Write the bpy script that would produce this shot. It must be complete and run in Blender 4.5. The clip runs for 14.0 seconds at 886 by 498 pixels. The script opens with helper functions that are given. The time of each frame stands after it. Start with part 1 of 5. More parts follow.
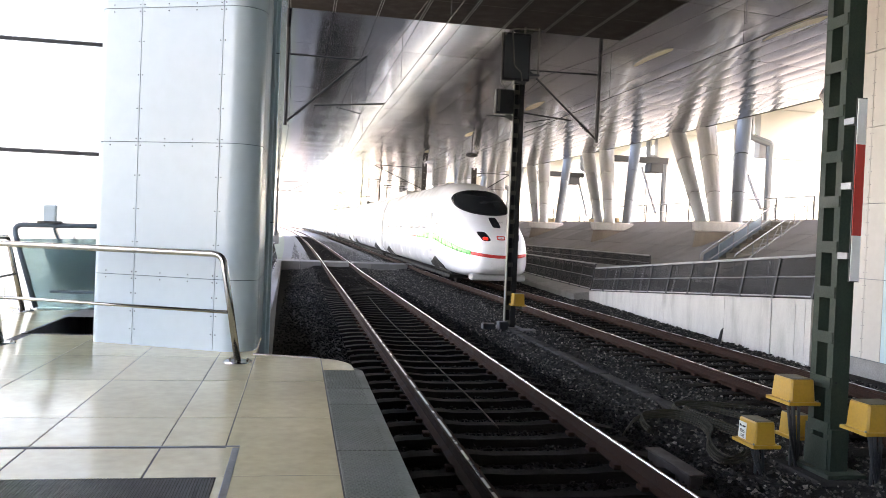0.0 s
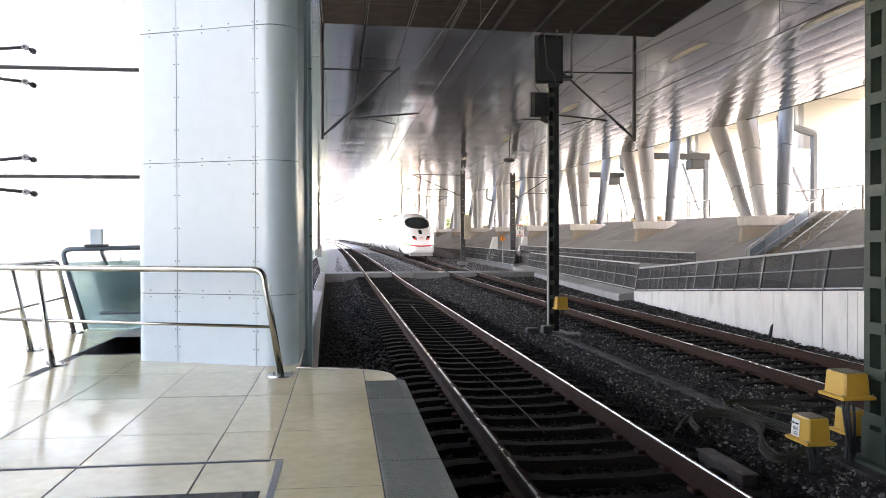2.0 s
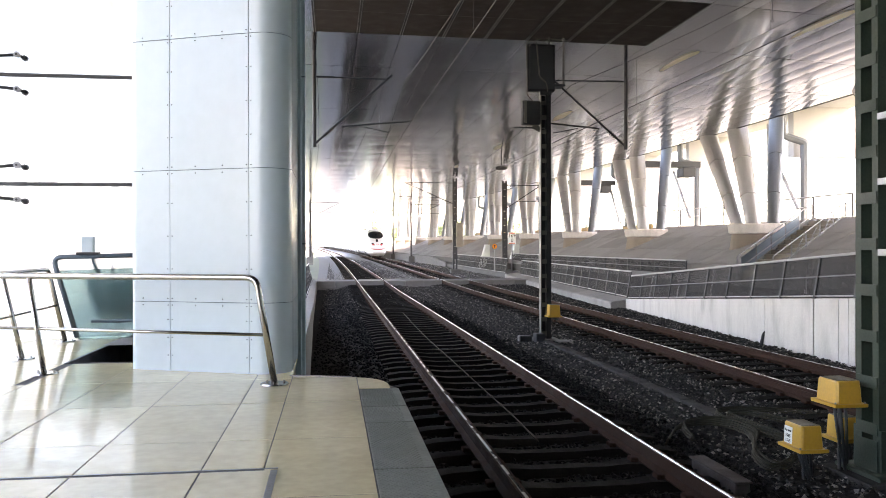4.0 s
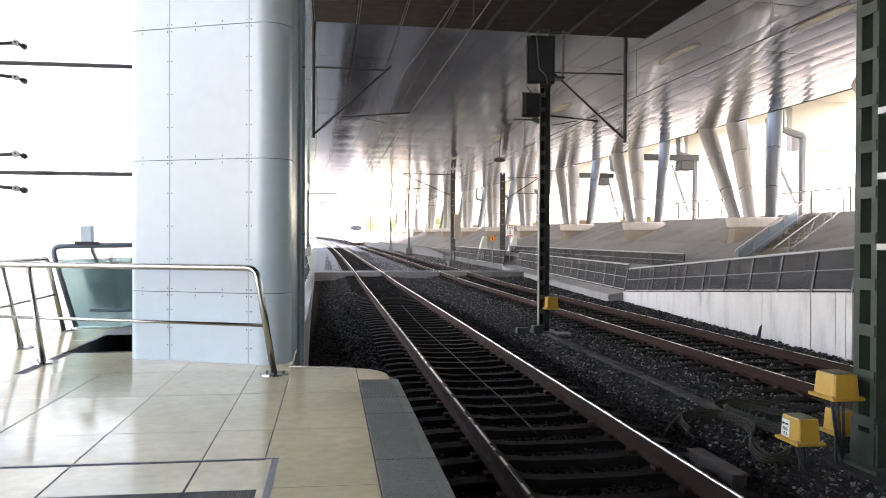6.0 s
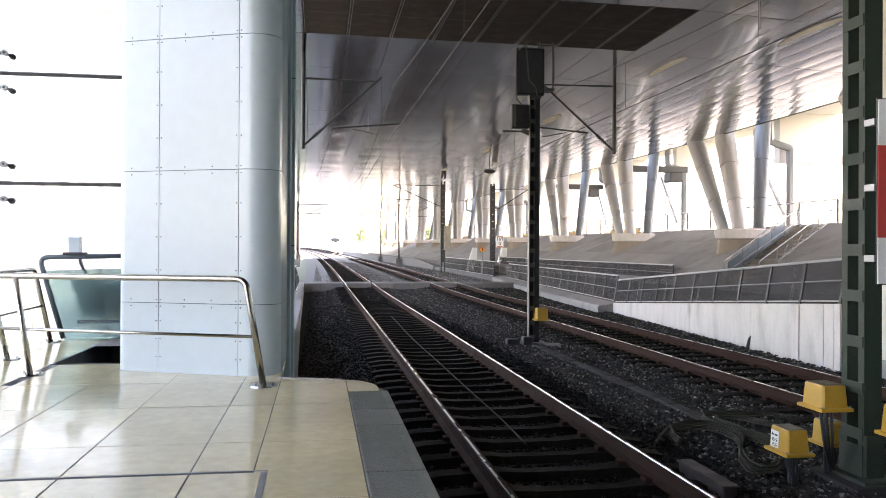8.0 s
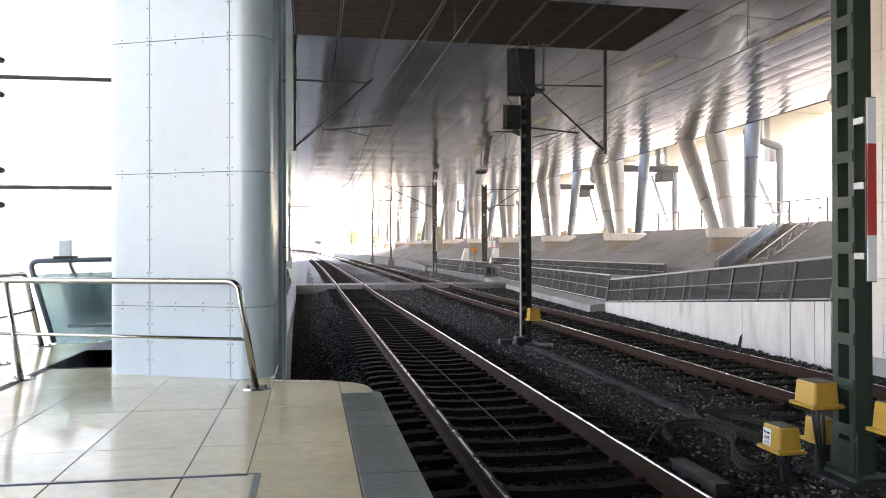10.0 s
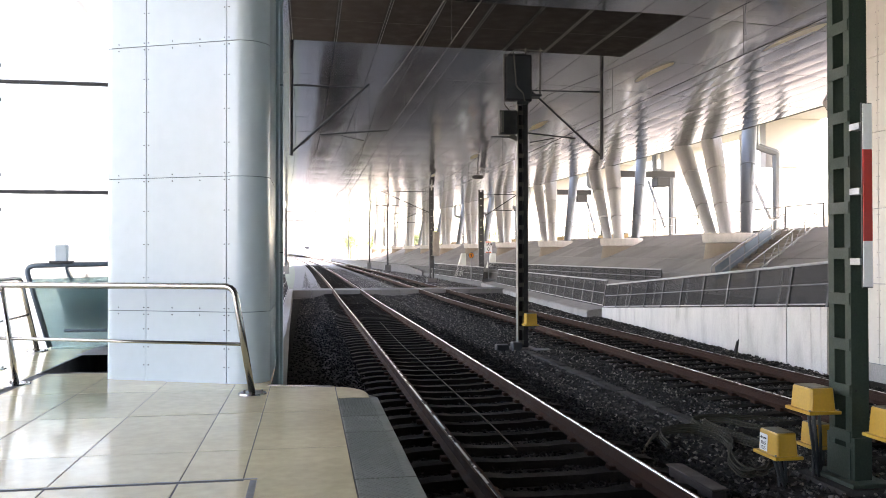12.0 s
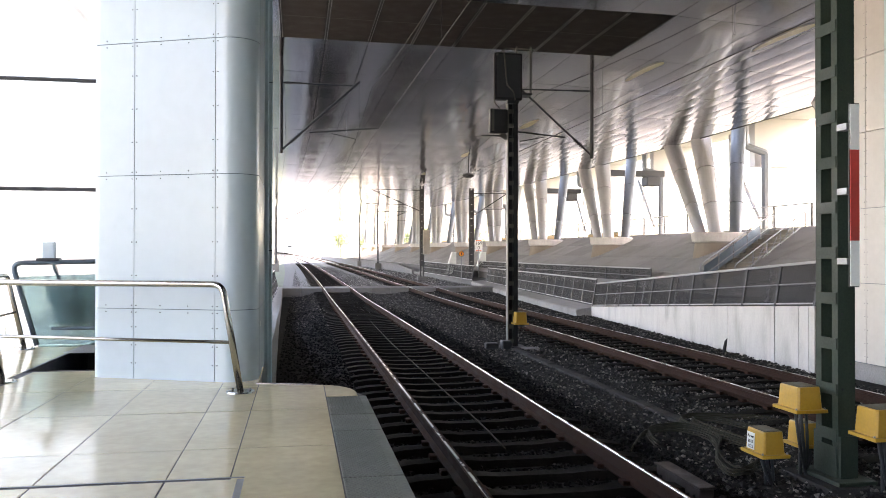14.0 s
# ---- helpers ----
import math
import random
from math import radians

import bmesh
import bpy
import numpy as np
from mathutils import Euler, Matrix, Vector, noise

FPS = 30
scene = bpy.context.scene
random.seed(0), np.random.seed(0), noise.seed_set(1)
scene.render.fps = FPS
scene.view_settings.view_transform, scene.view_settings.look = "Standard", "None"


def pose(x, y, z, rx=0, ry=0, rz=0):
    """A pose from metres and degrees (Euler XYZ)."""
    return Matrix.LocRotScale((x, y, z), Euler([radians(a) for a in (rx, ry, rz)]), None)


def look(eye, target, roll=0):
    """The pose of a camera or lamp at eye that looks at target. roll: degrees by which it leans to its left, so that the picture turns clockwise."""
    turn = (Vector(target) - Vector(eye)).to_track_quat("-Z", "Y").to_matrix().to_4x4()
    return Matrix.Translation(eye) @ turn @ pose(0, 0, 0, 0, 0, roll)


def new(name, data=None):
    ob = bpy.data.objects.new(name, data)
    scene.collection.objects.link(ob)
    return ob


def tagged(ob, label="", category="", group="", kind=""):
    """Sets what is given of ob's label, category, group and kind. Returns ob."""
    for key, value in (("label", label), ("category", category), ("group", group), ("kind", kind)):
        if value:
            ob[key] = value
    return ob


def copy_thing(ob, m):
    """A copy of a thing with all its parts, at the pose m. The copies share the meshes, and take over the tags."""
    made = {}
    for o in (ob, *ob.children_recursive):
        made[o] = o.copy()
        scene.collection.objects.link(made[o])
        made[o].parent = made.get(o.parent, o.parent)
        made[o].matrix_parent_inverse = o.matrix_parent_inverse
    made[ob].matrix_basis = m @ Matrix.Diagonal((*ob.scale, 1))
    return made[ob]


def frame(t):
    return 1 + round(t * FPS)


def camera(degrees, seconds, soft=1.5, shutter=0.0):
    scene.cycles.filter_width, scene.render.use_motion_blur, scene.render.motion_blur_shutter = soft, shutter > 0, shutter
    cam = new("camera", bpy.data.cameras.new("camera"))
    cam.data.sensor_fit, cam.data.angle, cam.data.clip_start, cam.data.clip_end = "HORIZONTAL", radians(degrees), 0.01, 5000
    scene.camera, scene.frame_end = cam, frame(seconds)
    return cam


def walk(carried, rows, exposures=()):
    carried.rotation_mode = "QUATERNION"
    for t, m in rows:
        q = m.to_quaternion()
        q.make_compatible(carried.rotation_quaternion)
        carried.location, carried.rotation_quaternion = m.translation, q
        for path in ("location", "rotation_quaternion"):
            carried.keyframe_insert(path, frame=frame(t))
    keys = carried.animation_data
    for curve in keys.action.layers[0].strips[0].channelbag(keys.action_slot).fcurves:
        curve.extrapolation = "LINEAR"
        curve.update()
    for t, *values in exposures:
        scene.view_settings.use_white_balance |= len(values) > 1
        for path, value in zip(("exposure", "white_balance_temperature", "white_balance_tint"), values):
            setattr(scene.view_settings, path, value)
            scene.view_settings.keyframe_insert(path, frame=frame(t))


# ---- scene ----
# The camera: held by hand from one spot on the platform, it only turns a little.
EYE_Z = 1.85
cam = camera(57.3, 14.0, soft=0.55)
HELD = [
    (0, -0.022, -10.13, -1.02, -2.34),
    (0.5, 0.004, -8.90, -1.04, -0.24),
    (1, 0.014, -8.19, -0.55, -0.19),
    (1.5, 0.023, -7.82, -0.70, -0.05),
    (2, 0.022, -7.18, -0.57, 0.15),
    (2.5, 0.019, -7.42, -0.26, 0.13),
    (5, 0.000, -8.10, 0.00, 0.10),
    (5.5, -0.004, -8.43, -0.32, -0.06),
    (6, -0.017, -7.94, -0.61, -0.21),
    (6.5, -0.016, -7.73, -0.68, -0.35),
    (7, -0.017, -7.91, -0.42, -0.43),
    (7.5, -0.014, -8.47, -0.01, -0.41),
    (8, -0.018, -8.65, 0.18, -0.26),
    (8.5, -0.019, -8.79, 0.19, -0.22),
    (11, -0.019, -9.38, 0.37, 0.31),
    (11.5, -0.019, -9.40, 0.48, 0.23),
    (12, -0.019, -9.44, 0.60, 0.11),
    (12.5, -0.013, -9.55, 0.61, 0.10),
    (13, -0.014, -9.84, 0.60, 0.07),
    (13.5, -0.011, -10.00, 0.32, -0.02),
    (14, -0.009, -10.12, 0.49, -0.06),
]
walk(cam, [(t, pose(x, 0, EYE_Z, 90 + p, r, yaw)) for t, x, yaw, p, r in HELD], exposures=[(0, 4.15, 8100, 24), (14, 4.15, 8100, 24)])

# World and sun: a bright, hazy day.
world = bpy.data.worlds.new("day")
scene.world = world
world.use_nodes = True
wn = world.node_tree
sky = wn.nodes.new("ShaderNodeTexSky")
sky.sky_type = "NISHITA"
sky.sun_disc = False
sky.sun_elevation, sky.sun_rotation = radians(52), radians(130)
sky.air_density, sky.dust_density, sky.ozone_density = 1.0, 2.5, 0.6
wn.links.new(sky.outputs[0], wn.nodes["Background"].inputs[0])
wn.nodes["Background"].inputs[1].default_value = 0.15
sun_data = bpy.data.lights.new("sun", "SUN")
sun_data.energy, sun_data.angle, sun_data.color = 2.0, radians(6), (1, 0.95, 0.87)
sun = new("sun", sun_data)
sun.matrix_world = look((0, 0, 100), (-100 * math.cos(radians(52)) * math.sin(radians(130)), -100 * math.cos(radians(52)) * math.cos(radians(130)), 100 - 100 * math.sin(radians(52))))

# ---- materials ----


def material(name, base, rough=0.6, metal=0.0, vary=0.25, scale=3.0, fine=40.0, bump=0.15, stain=0.0, stain_col=(0.05, 0.04, 0.03), rand=0.0, spec=0.5, coat=0.0, streak=1.0):
    """Base colour with two scales of variation, stains and a fine relief."""
    m = bpy.data.materials.new(name)
    m.use_nodes = True
    nt = m.node_tree
    L = nt.links.new
    b = nt.nodes["Principled BSDF"]
    b.inputs["Metallic"].default_value = metal
    b.inputs["Specular IOR Level"].default_value = spec
    b.inputs["Coat Weight"].default_value = coat
    tc = nt.nodes.new("ShaderNodeTexCoord")
    mp = nt.nodes.new("ShaderNodeMapping")
    mp.inputs["Scale"].default_value = (1, 1, 1 / streak)
    L(tc.outputs["Object"], mp.inputs[0])
    big = nt.nodes.new("ShaderNodeTexNoise")
    big.inputs["Scale"].default_value, big.inputs["Detail"].default_value = scale, 5
    L(mp.outputs[0], big.inputs["Vector"])
    small = nt.nodes.new("ShaderNodeTexNoise")
    small.inputs["Scale"].default_value, small.inputs["Detail"].default_value = fine, 3
    L(tc.outputs["Object"], small.inputs["Vector"])
    add = nt.nodes.new("ShaderNodeMath")
    add.operation = "ADD"
    L(big.outputs[0], add.inputs[0])
    L(small.outputs[0], add.inputs[1])
    mr = nt.nodes.new("ShaderNodeMapRange")
    mr.inputs[1].default_value, mr.inputs[2].default_value = 0.6, 1.4
    mr.inputs[3].default_value, mr.inputs[4].default_value = 1 - vary, 1 + vary
    L(add.outputs[0], mr.inputs[0])
    val = mr.outputs[0]
    if rand:
        oi = nt.nodes.new("ShaderNodeObjectInfo")
        rr = nt.nodes.new("ShaderNodeMapRange")
        rr.inputs[3].default_value, rr.inputs[4].default_value = 1 - rand, 1 + rand
        L(oi.outputs["Random"], rr.inputs[0])
        mu = nt.nodes.new("ShaderNodeMath")
        mu.operation = "MULTIPLY"
        L(val, mu.inputs[0])
        L(rr.outputs[0], mu.inputs[1])
        val = mu.outputs[0]
    sc = nt.nodes.new("ShaderNodeVectorMath")
    sc.operation = "SCALE"
    sc.inputs[0].default_value = base[:3]
    L(val, sc.inputs["Scale"])
    col = sc.outputs[0]
    if stain:
        st = nt.nodes.new("ShaderNodeTexNoise")
        st.inputs["Scale"].default_value, st.inputs["Detail"].default_value = scale * 0.6, 8
        L(mp.outputs[0], st.inputs["Vector"])
        sr = nt.nodes.new("ShaderNodeMapRange")
        sr.inputs[1].default_value, sr.inputs[2].default_value, sr.inputs[4].default_value = 0.5, 0.72, stain
        L(st.outputs[0], sr.inputs[0])
        mx = nt.nodes.new("ShaderNodeMix")
        mx.data_type = "RGBA"
        L(sr.outputs[0], mx.inputs[0])
        L(col, mx.inputs[6])
        mx.inputs[7].default_value = (*stain_col, 1)
        col = mx.outputs[2]
    L(col, b.inputs["Base Color"])
    ro = nt.nodes.new("ShaderNodeMapRange")
    ro.inputs[1].default_value, ro.inputs[2].default_value = 0.3, 0.7
    ro.inputs[3].default_value, ro.inputs[4].default_value = max(0.02, rough * 0.75), min(1, rough * 1.25)
    L(big.outputs[0], ro.inputs[0])
    L(ro.outputs[0], b.inputs["Roughness"])
    if bump:
        bp = nt.nodes.new("ShaderNodeBump")
        bp.inputs["Strength"].default_value, bp.inputs["Distance"].default_value = bump, 0.01
        L(small.outputs[0], bp.inputs["Height"])
        L(bp.outputs[0], b.inputs["Normal"])
    return m


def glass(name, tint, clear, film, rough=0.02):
    """A pane: clear share, a translucent film that stands in for veiling glare, and gloss."""
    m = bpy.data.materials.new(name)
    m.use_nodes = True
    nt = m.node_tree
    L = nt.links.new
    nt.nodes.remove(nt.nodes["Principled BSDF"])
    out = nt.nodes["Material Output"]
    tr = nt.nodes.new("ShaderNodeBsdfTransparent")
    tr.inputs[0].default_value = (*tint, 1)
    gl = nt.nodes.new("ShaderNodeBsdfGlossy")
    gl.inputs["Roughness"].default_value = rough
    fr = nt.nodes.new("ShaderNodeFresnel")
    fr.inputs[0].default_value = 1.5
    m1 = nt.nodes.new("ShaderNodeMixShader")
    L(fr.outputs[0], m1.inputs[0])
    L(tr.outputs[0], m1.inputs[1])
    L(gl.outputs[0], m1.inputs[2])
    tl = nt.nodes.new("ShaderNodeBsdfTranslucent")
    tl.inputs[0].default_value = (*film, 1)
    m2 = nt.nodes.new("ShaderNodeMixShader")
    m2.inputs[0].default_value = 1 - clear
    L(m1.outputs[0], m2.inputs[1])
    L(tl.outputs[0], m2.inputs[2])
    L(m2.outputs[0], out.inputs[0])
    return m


def mesh_sheet(name, base, share, cell=0.02):
    """A sheet of woven or punched metal: small square holes."""
    m = material(name, base, 0.8, 0.0, 0.2, spec=0.1)
    nt = m.node_tree
    L = nt.links.new
    tc = nt.nodes.new("ShaderNodeTexCoord")
    br = nt.nodes.new("ShaderNodeTexBrick")
    br.offset = 0
    br.inputs["Scale"].default_value = 1
    br.inputs["Brick Width"].default_value = br.inputs["Row Height"].default_value = cell
    br.inputs["Mortar Size"].default_value = cell * share * 0.5
    br.inputs["Mortar Smooth"].default_value = 0
    sp = nt.nodes.new("ShaderNodeSeparateXYZ")
    co = nt.nodes.new("ShaderNodeCombineXYZ")
    L(tc.outputs["Object"], sp.inputs[0])
    L(sp.outputs[1], co.inputs[0])
    L(sp.outputs[2], co.inputs[1])
    L(co.outputs[0], br.inputs["Vector"])
    tr = nt.nodes.new("ShaderNodeBsdfTransparent")
    mx = nt.nodes.new("ShaderNodeMixShader")
    L(br.outputs["Fac"], mx.inputs[0])
    L(tr.outputs[0], mx.inputs[1])
    L(nt.nodes["Principled BSDF"].outputs[0], mx.inputs[2])
    L(mx.outputs[0], nt.nodes["Material Output"].inputs[0])
    return m


def glow(name, col, strength):
    m = material(name, col, 0.3)
    b = m.node_tree.nodes["Principled BSDF"]
    b.inputs["Emission Color"].default_value = (*col, 1)
    b.inputs["Emission Strength"].default_value = strength
    return m


M_TILE = material("polished stone tile", (0.575, 0.495, 0.315), 0.12, 0, 0.14, 1.4, 14, 0.03, 0.5, (0.40, 0.345, 0.23), 0.10)
M_JOINT = material("dark joint", (0.07, 0.065, 0.06), 0.9)
M_TACT = material("studded rubber plate", (0.115, 0.128, 0.108), 0.55, 0, 0.3, 4, 60, 0.2, 0.3, (0.2, 0.2, 0.19), 0.12)
M_GRATE = material("dark aluminium grate", (0.09, 0.09, 0.09), 0.5, 0.6)
M_CLAD = material("pale blue enamel panel", (0.465, 0.55, 0.585), 0.22, 0.0, 0.04, 0.8, 9, 0.015, 0.12, (0.46, 0.53, 0.56), 0.02, 0.5, 0.0, 3)
M_CLADW = material("off-white enamel panel", (0.48, 0.45, 0.405), 0.4, 0.0, 0.07, 0.8, 9, 0.03, 0.2, (0.45, 0.42, 0.38), 0.03)
M_SEAM = material("blue grey seam strip", (0.085, 0.12, 0.145), 0.4, 0.3)
M_STRIP = material("teal grey enamel strip", (0.40, 0.53, 0.57), 0.35, 0.0, 0.06, 1, 9, 0.02)
M_STEEL = material("brushed stainless steel", (0.46, 0.445, 0.41), 0.2, 1.0, 0.04, 3, 80, 0.02)
M_DARK = material("dark grey painted steel", (0.035, 0.037, 0.04), 0.55, 0.2)
M_OLIVE = material("grey olive paint", (0.075, 0.075, 0.065), 0.55, 0.1, 0.2, 4, 50, 0.1)
M_BLACK = material("matt black signal plate", (0.012, 0.012, 0.013), 0.7)
M_GREEN = material("mast green paint", (0.026, 0.039, 0.028), 0.6, 0.0, 0.3, 5, 50, 0.2, 0.35, (0.07, 0.07, 0.05), 0, 0.2)
M_GREY = material("galvanised steel", (0.22, 0.225, 0.23), 0.5, 0.7, 0.2, 5, 60, 0.1)
M_RUST = material("rusty rail side", (0.034, 0.0185, 0.014), 0.9, 0.0, 0.4, 4, 60, 0.4, 0, (0.05, 0.04, 0.03), 0, 0.06)
M_RAIL = material("polished rail head", (0.38, 0.365, 0.345), 0.28, 1.0, 0.1, 3, 30, 0.03)
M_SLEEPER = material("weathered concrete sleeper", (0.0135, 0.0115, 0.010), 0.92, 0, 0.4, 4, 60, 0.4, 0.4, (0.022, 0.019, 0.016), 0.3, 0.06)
# Near bed: the shade beside the platform is put into this colour.
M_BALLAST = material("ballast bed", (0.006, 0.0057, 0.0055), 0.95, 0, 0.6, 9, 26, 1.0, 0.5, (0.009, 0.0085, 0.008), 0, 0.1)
# Far gravel and its stones: stronger daylight put into a paler colour.
M_LITGRAVEL = material("grey gravel", (0.125, 0.12, 0.114), 0.95, 0, 0.5, 7, 24, 1.0, 0.4, (0.045, 0.042, 0.04))
M_STONE2 = material("grey gravel stone", (0.12, 0.116, 0.11), 0.9, 0, 0.5, 6, 50, 0.4)
M_OUT = material("pale outer concrete", (0.46, 0.45, 0.43), 0.9, 0, 0.15, 1, 30, 0.2, 0.35, (0.42, 0.41, 0.39), 0, 0.4, 0, 5)
# Near stones, darkened in colour for the same platform shade.
M_DIMMED = material("shade-toned ballast stone", (0.012, 0.0115, 0.011), 0.9, 0, 0.5, 6, 50, 0.4, 0, (0.05, 0.04, 0.03), 0, 0.1)
# The same bed in its tone without that shade.
M_BED = material("lighter ballast bed", (0.021, 0.020, 0.0185), 0.95, 0, 0.6, 9, 26, 1.0, 0.5, (0.04, 0.037, 0.034), 0, 0.1)
M_STONE = material("ballast stone", (0.054, 0.0515, 0.048), 0.9, 0, 0.5, 6, 50, 0.4, 0, (0.05, 0.04, 0.03), 0, 0.15)
M_CONC = material("pale concrete", (0.49, 0.468, 0.43), 0.85, 0, 0.2, 3.5, 40, 0.25, 0.75, (0.27, 0.25, 0.22), 0, 0.4, 0, 3)
M_SLOPE = material("grey paving slab", (0.21, 0.20, 0.192), 0.8, 0, 0.22, 1.2, 30, 0.2, 0.5, (0.13, 0.12, 0.115), 0.16)
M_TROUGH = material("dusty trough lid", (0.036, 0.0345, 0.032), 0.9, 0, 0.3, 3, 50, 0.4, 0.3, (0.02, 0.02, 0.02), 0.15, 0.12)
M_PATH = material("grey asphalt path", (0.09, 0.088, 0.087), 0.9, 0, 0.25, 3, 60, 0.4)
M_LID = material("grey concrete lid", (0.13, 0.127, 0.12), 0.9, 0, 0.3, 3, 50, 0.4, 0.3, (0.1, 0.09, 0.08), 0.12)
M_KERB = material("worn kerb concrete", (0.24, 0.228, 0.215), 0.9, 0, 0.25, 2.5, 40, 0.3, 0.5, (0.16, 0.15, 0.14), 0.1)
M_PIER = material("silver grey pier cladding", (0.40, 0.40, 0.40), 0.4, 0.2, 0.08, 1.5, 20, 0.03, 0.2, (0.4, 0.39, 0.37))
M_LEG = material("blue grey painted leg", (0.115, 0.128, 0.137), 0.45, 0.1, 0.1, 1.5, 20, 0.05, 0.2, (0.14, 0.15, 0.15))
M_STEP = material("worn stair concrete", (0.25, 0.225, 0.185), 0.85, 0, 0.25, 3, 40, 0.2, 0.4, (0.17, 0.15, 0.12))
M_PLINTH = material("pier foot concrete", (0.24, 0.20, 0.155), 0.8, 0, 0.2, 2, 40, 0.2, 0.4, (0.25, 0.2, 0.15))
M_CEIL = material("satin aluminium ceiling panel", (0.425, 0.44, 0.465), 0.13, 1.0, 0.03, 0.25, 6, 0.0)
# rolled sheet: fine ripples across the rolling direction draw the reflections out lengthwise
nt = M_CEIL.node_tree
rip = nt.nodes.new("ShaderNodeTexNoise")
rip.inputs["Scale"].default_value, rip.inputs["Detail"].default_value = 1.0, 2
rmap = nt.nodes.new("ShaderNodeMapping")
rmap.inputs["Scale"].default_value = (0.6, 2.2, 1)
rtc = nt.nodes.new("ShaderNodeTexCoord")
rbump = nt.nodes.new("ShaderNodeBump")
rbump.inputs["Strength"].default_value, rbump.inputs["Distance"].default_value = 1.0, 0.0022
nt.links.new(rtc.outputs["Object"], rmap.inputs[0])
nt.links.new(rmap.outputs[0], rip.inputs["Vector"])
nt.links.new(rip.outputs[0], rbump.inputs["Height"])
nt.links.new(rbump.outputs[0], nt.nodes["Principled BSDF"].inputs["Normal"])
M_CEILDK = material("dark brown ceiling grille", (0.022, 0.018, 0.016), 0.85, 0.0, 0.3, 3, 60, 0.2, 0, (0.05, 0.04, 0.03), 0, 0.1)
M_VOID = material("dark ceiling void", (0.03, 0.03, 0.03), 0.9)
M_YELLOW = material("yellow painted box", (0.43, 0.235, 0.02), 0.45, 0, 0.12, 5, 40, 0.1, 0.25, (0.35, 0.2, 0.04))
M_BOXTOP = material("dusty box lid", (0.11, 0.092, 0.055), 0.75, 0, 0.3, 6, 50, 0.2, 0.4, (0.30, 0.18, 0.03))
M_WHITE = material("white sign paint", (0.78, 0.79, 0.78), 0.5, 0, 0.06)
M_RED = material("red sign paint", (0.52, 0.035, 0.025), 0.5, 0, 0.1)
M_OCHRE = material("ochre painted board", (0.42, 0.30, 0.15), 0.7, 0, 0.2, 3, 40, 0.2)
M_ORANGE = material("orange sign", (0.85, 0.28, 0.03), 0.5, 0, 0.06)
M_TAILBAR = material("orange red sign paint", (0.75, 0.13, 0.04), 0.5, 0, 0.06)
M_LABEL = material("pale label", (0.6, 0.62, 0.58), 0.6, 0, 0.08)
M_CABLE = material("grey brown cable", (0.034, 0.031, 0.023), 0.8, 0, 0.25, 6, 50, 0.2, 0, (0.05, 0.04, 0.03), 0, 0.12)
M_BROWN = material("rusted steel duct", (0.030, 0.021, 0.017), 0.8, 0.1, 0.35, 5, 50, 0.3)
M_BODY = material("white train paint", (0.82, 0.82, 0.81), 0.22, 0, 0.03, 1, 10, 0.01, 0, (0.3, 0.3, 0.3), 0, 0.5, 0.4)
M_TGLASS = material("dark train glass", (0.012, 0.014, 0.016), 0.08, 0, 0.1, 2, 10, 0, 0, (0.05, 0.04, 0.03), 0, 0.02)
# Window glass coloured nearly white, standing in for its washed-out reflection.
M_TWIN = material("glare-pale train window", (0.68, 0.69, 0.70), 0.1, 0, 0.05)
M_TGREEN = material("green train stripe", (0.05, 0.50, 0.10), 0.3, 0, 0.05)
M_TPINK = material("pale red train stripe", (0.74, 0.36, 0.32), 0.3, 0, 0.05)
M_TRED = material("red train stripe", (0.62, 0.02, 0.015), 0.3, 0, 0.05)
M_TAIL = glow("red tail lamp", (1.0, 0.03, 0.02), 0.10)
M_BOGIE = material("dark dusty bogie", (0.014, 0.013, 0.012), 0.9, 0.0, 0.3, 3, 40, 0.15, 0, (0.05, 0.04, 0.03), 0, 0.15)
M_LEAF = material("green leaves", (0.11, 0.15, 0.06), 0.6, 0, 0.4, 0.6, 5, 0.1)
M_BARK = material("bark", (0.10, 0.08, 0.06), 0.9)
M_GRASS = material("grass and gravel", (0.13, 0.145, 0.09), 0.95, 0, 0.3, 0.05, 2, 0.2)
M_LAMP = material("cream lamp glass", (0.42, 0.36, 0.17), 0.35, 0, 0.06)
# The milky film paints in the washed-out glare of the daylight behind.
M_PANE = glass("glare-veiled glass wall", (0.97, 1.0, 0.99), 0.42, (0.93, 0.92, 0.90))
M_GUARD = glass("green balustrade glass", (0.50, 0.62, 0.63), 0.88, (0.5, 0.6, 0.6))
# Darker tint puts the dim stairwell behind into the glass.
M_GUARD2 = glass("shaded green glass", (0.34, 0.43, 0.45), 0.88, (0.4, 0.48, 0.48))
M_FENCE = mesh_sheet("fence mesh", (0.03, 0.03, 0.031), 0.55, 0.006)

# ---- helpers for shapes ----


def part(name, bm, mat, parent=None, label="", smooth=False):
    """One mesh object from a bmesh, under a thing or a part."""
    me = bpy.data.meshes.new(name)
    bmesh.ops.recalc_face_normals(bm, faces=bm.faces)
    bm.to_mesh(me)
    bm.free()
    for one in mat if isinstance(mat, (list, tuple)) else [mat]:
        me.materials.append(one)
    if smooth:
        for p in me.polygons:
            p.use_smooth = True
    ob = new(name, me)
    if parent is not None:
        ob.parent = parent
    if label:
        tagged(ob, label)
    return ob


def share(name, ob, parent, m):
    """Another piece on the same mesh data."""
    o = new(name, ob.data)
    o.parent = parent
    o.matrix_basis = m
    return o


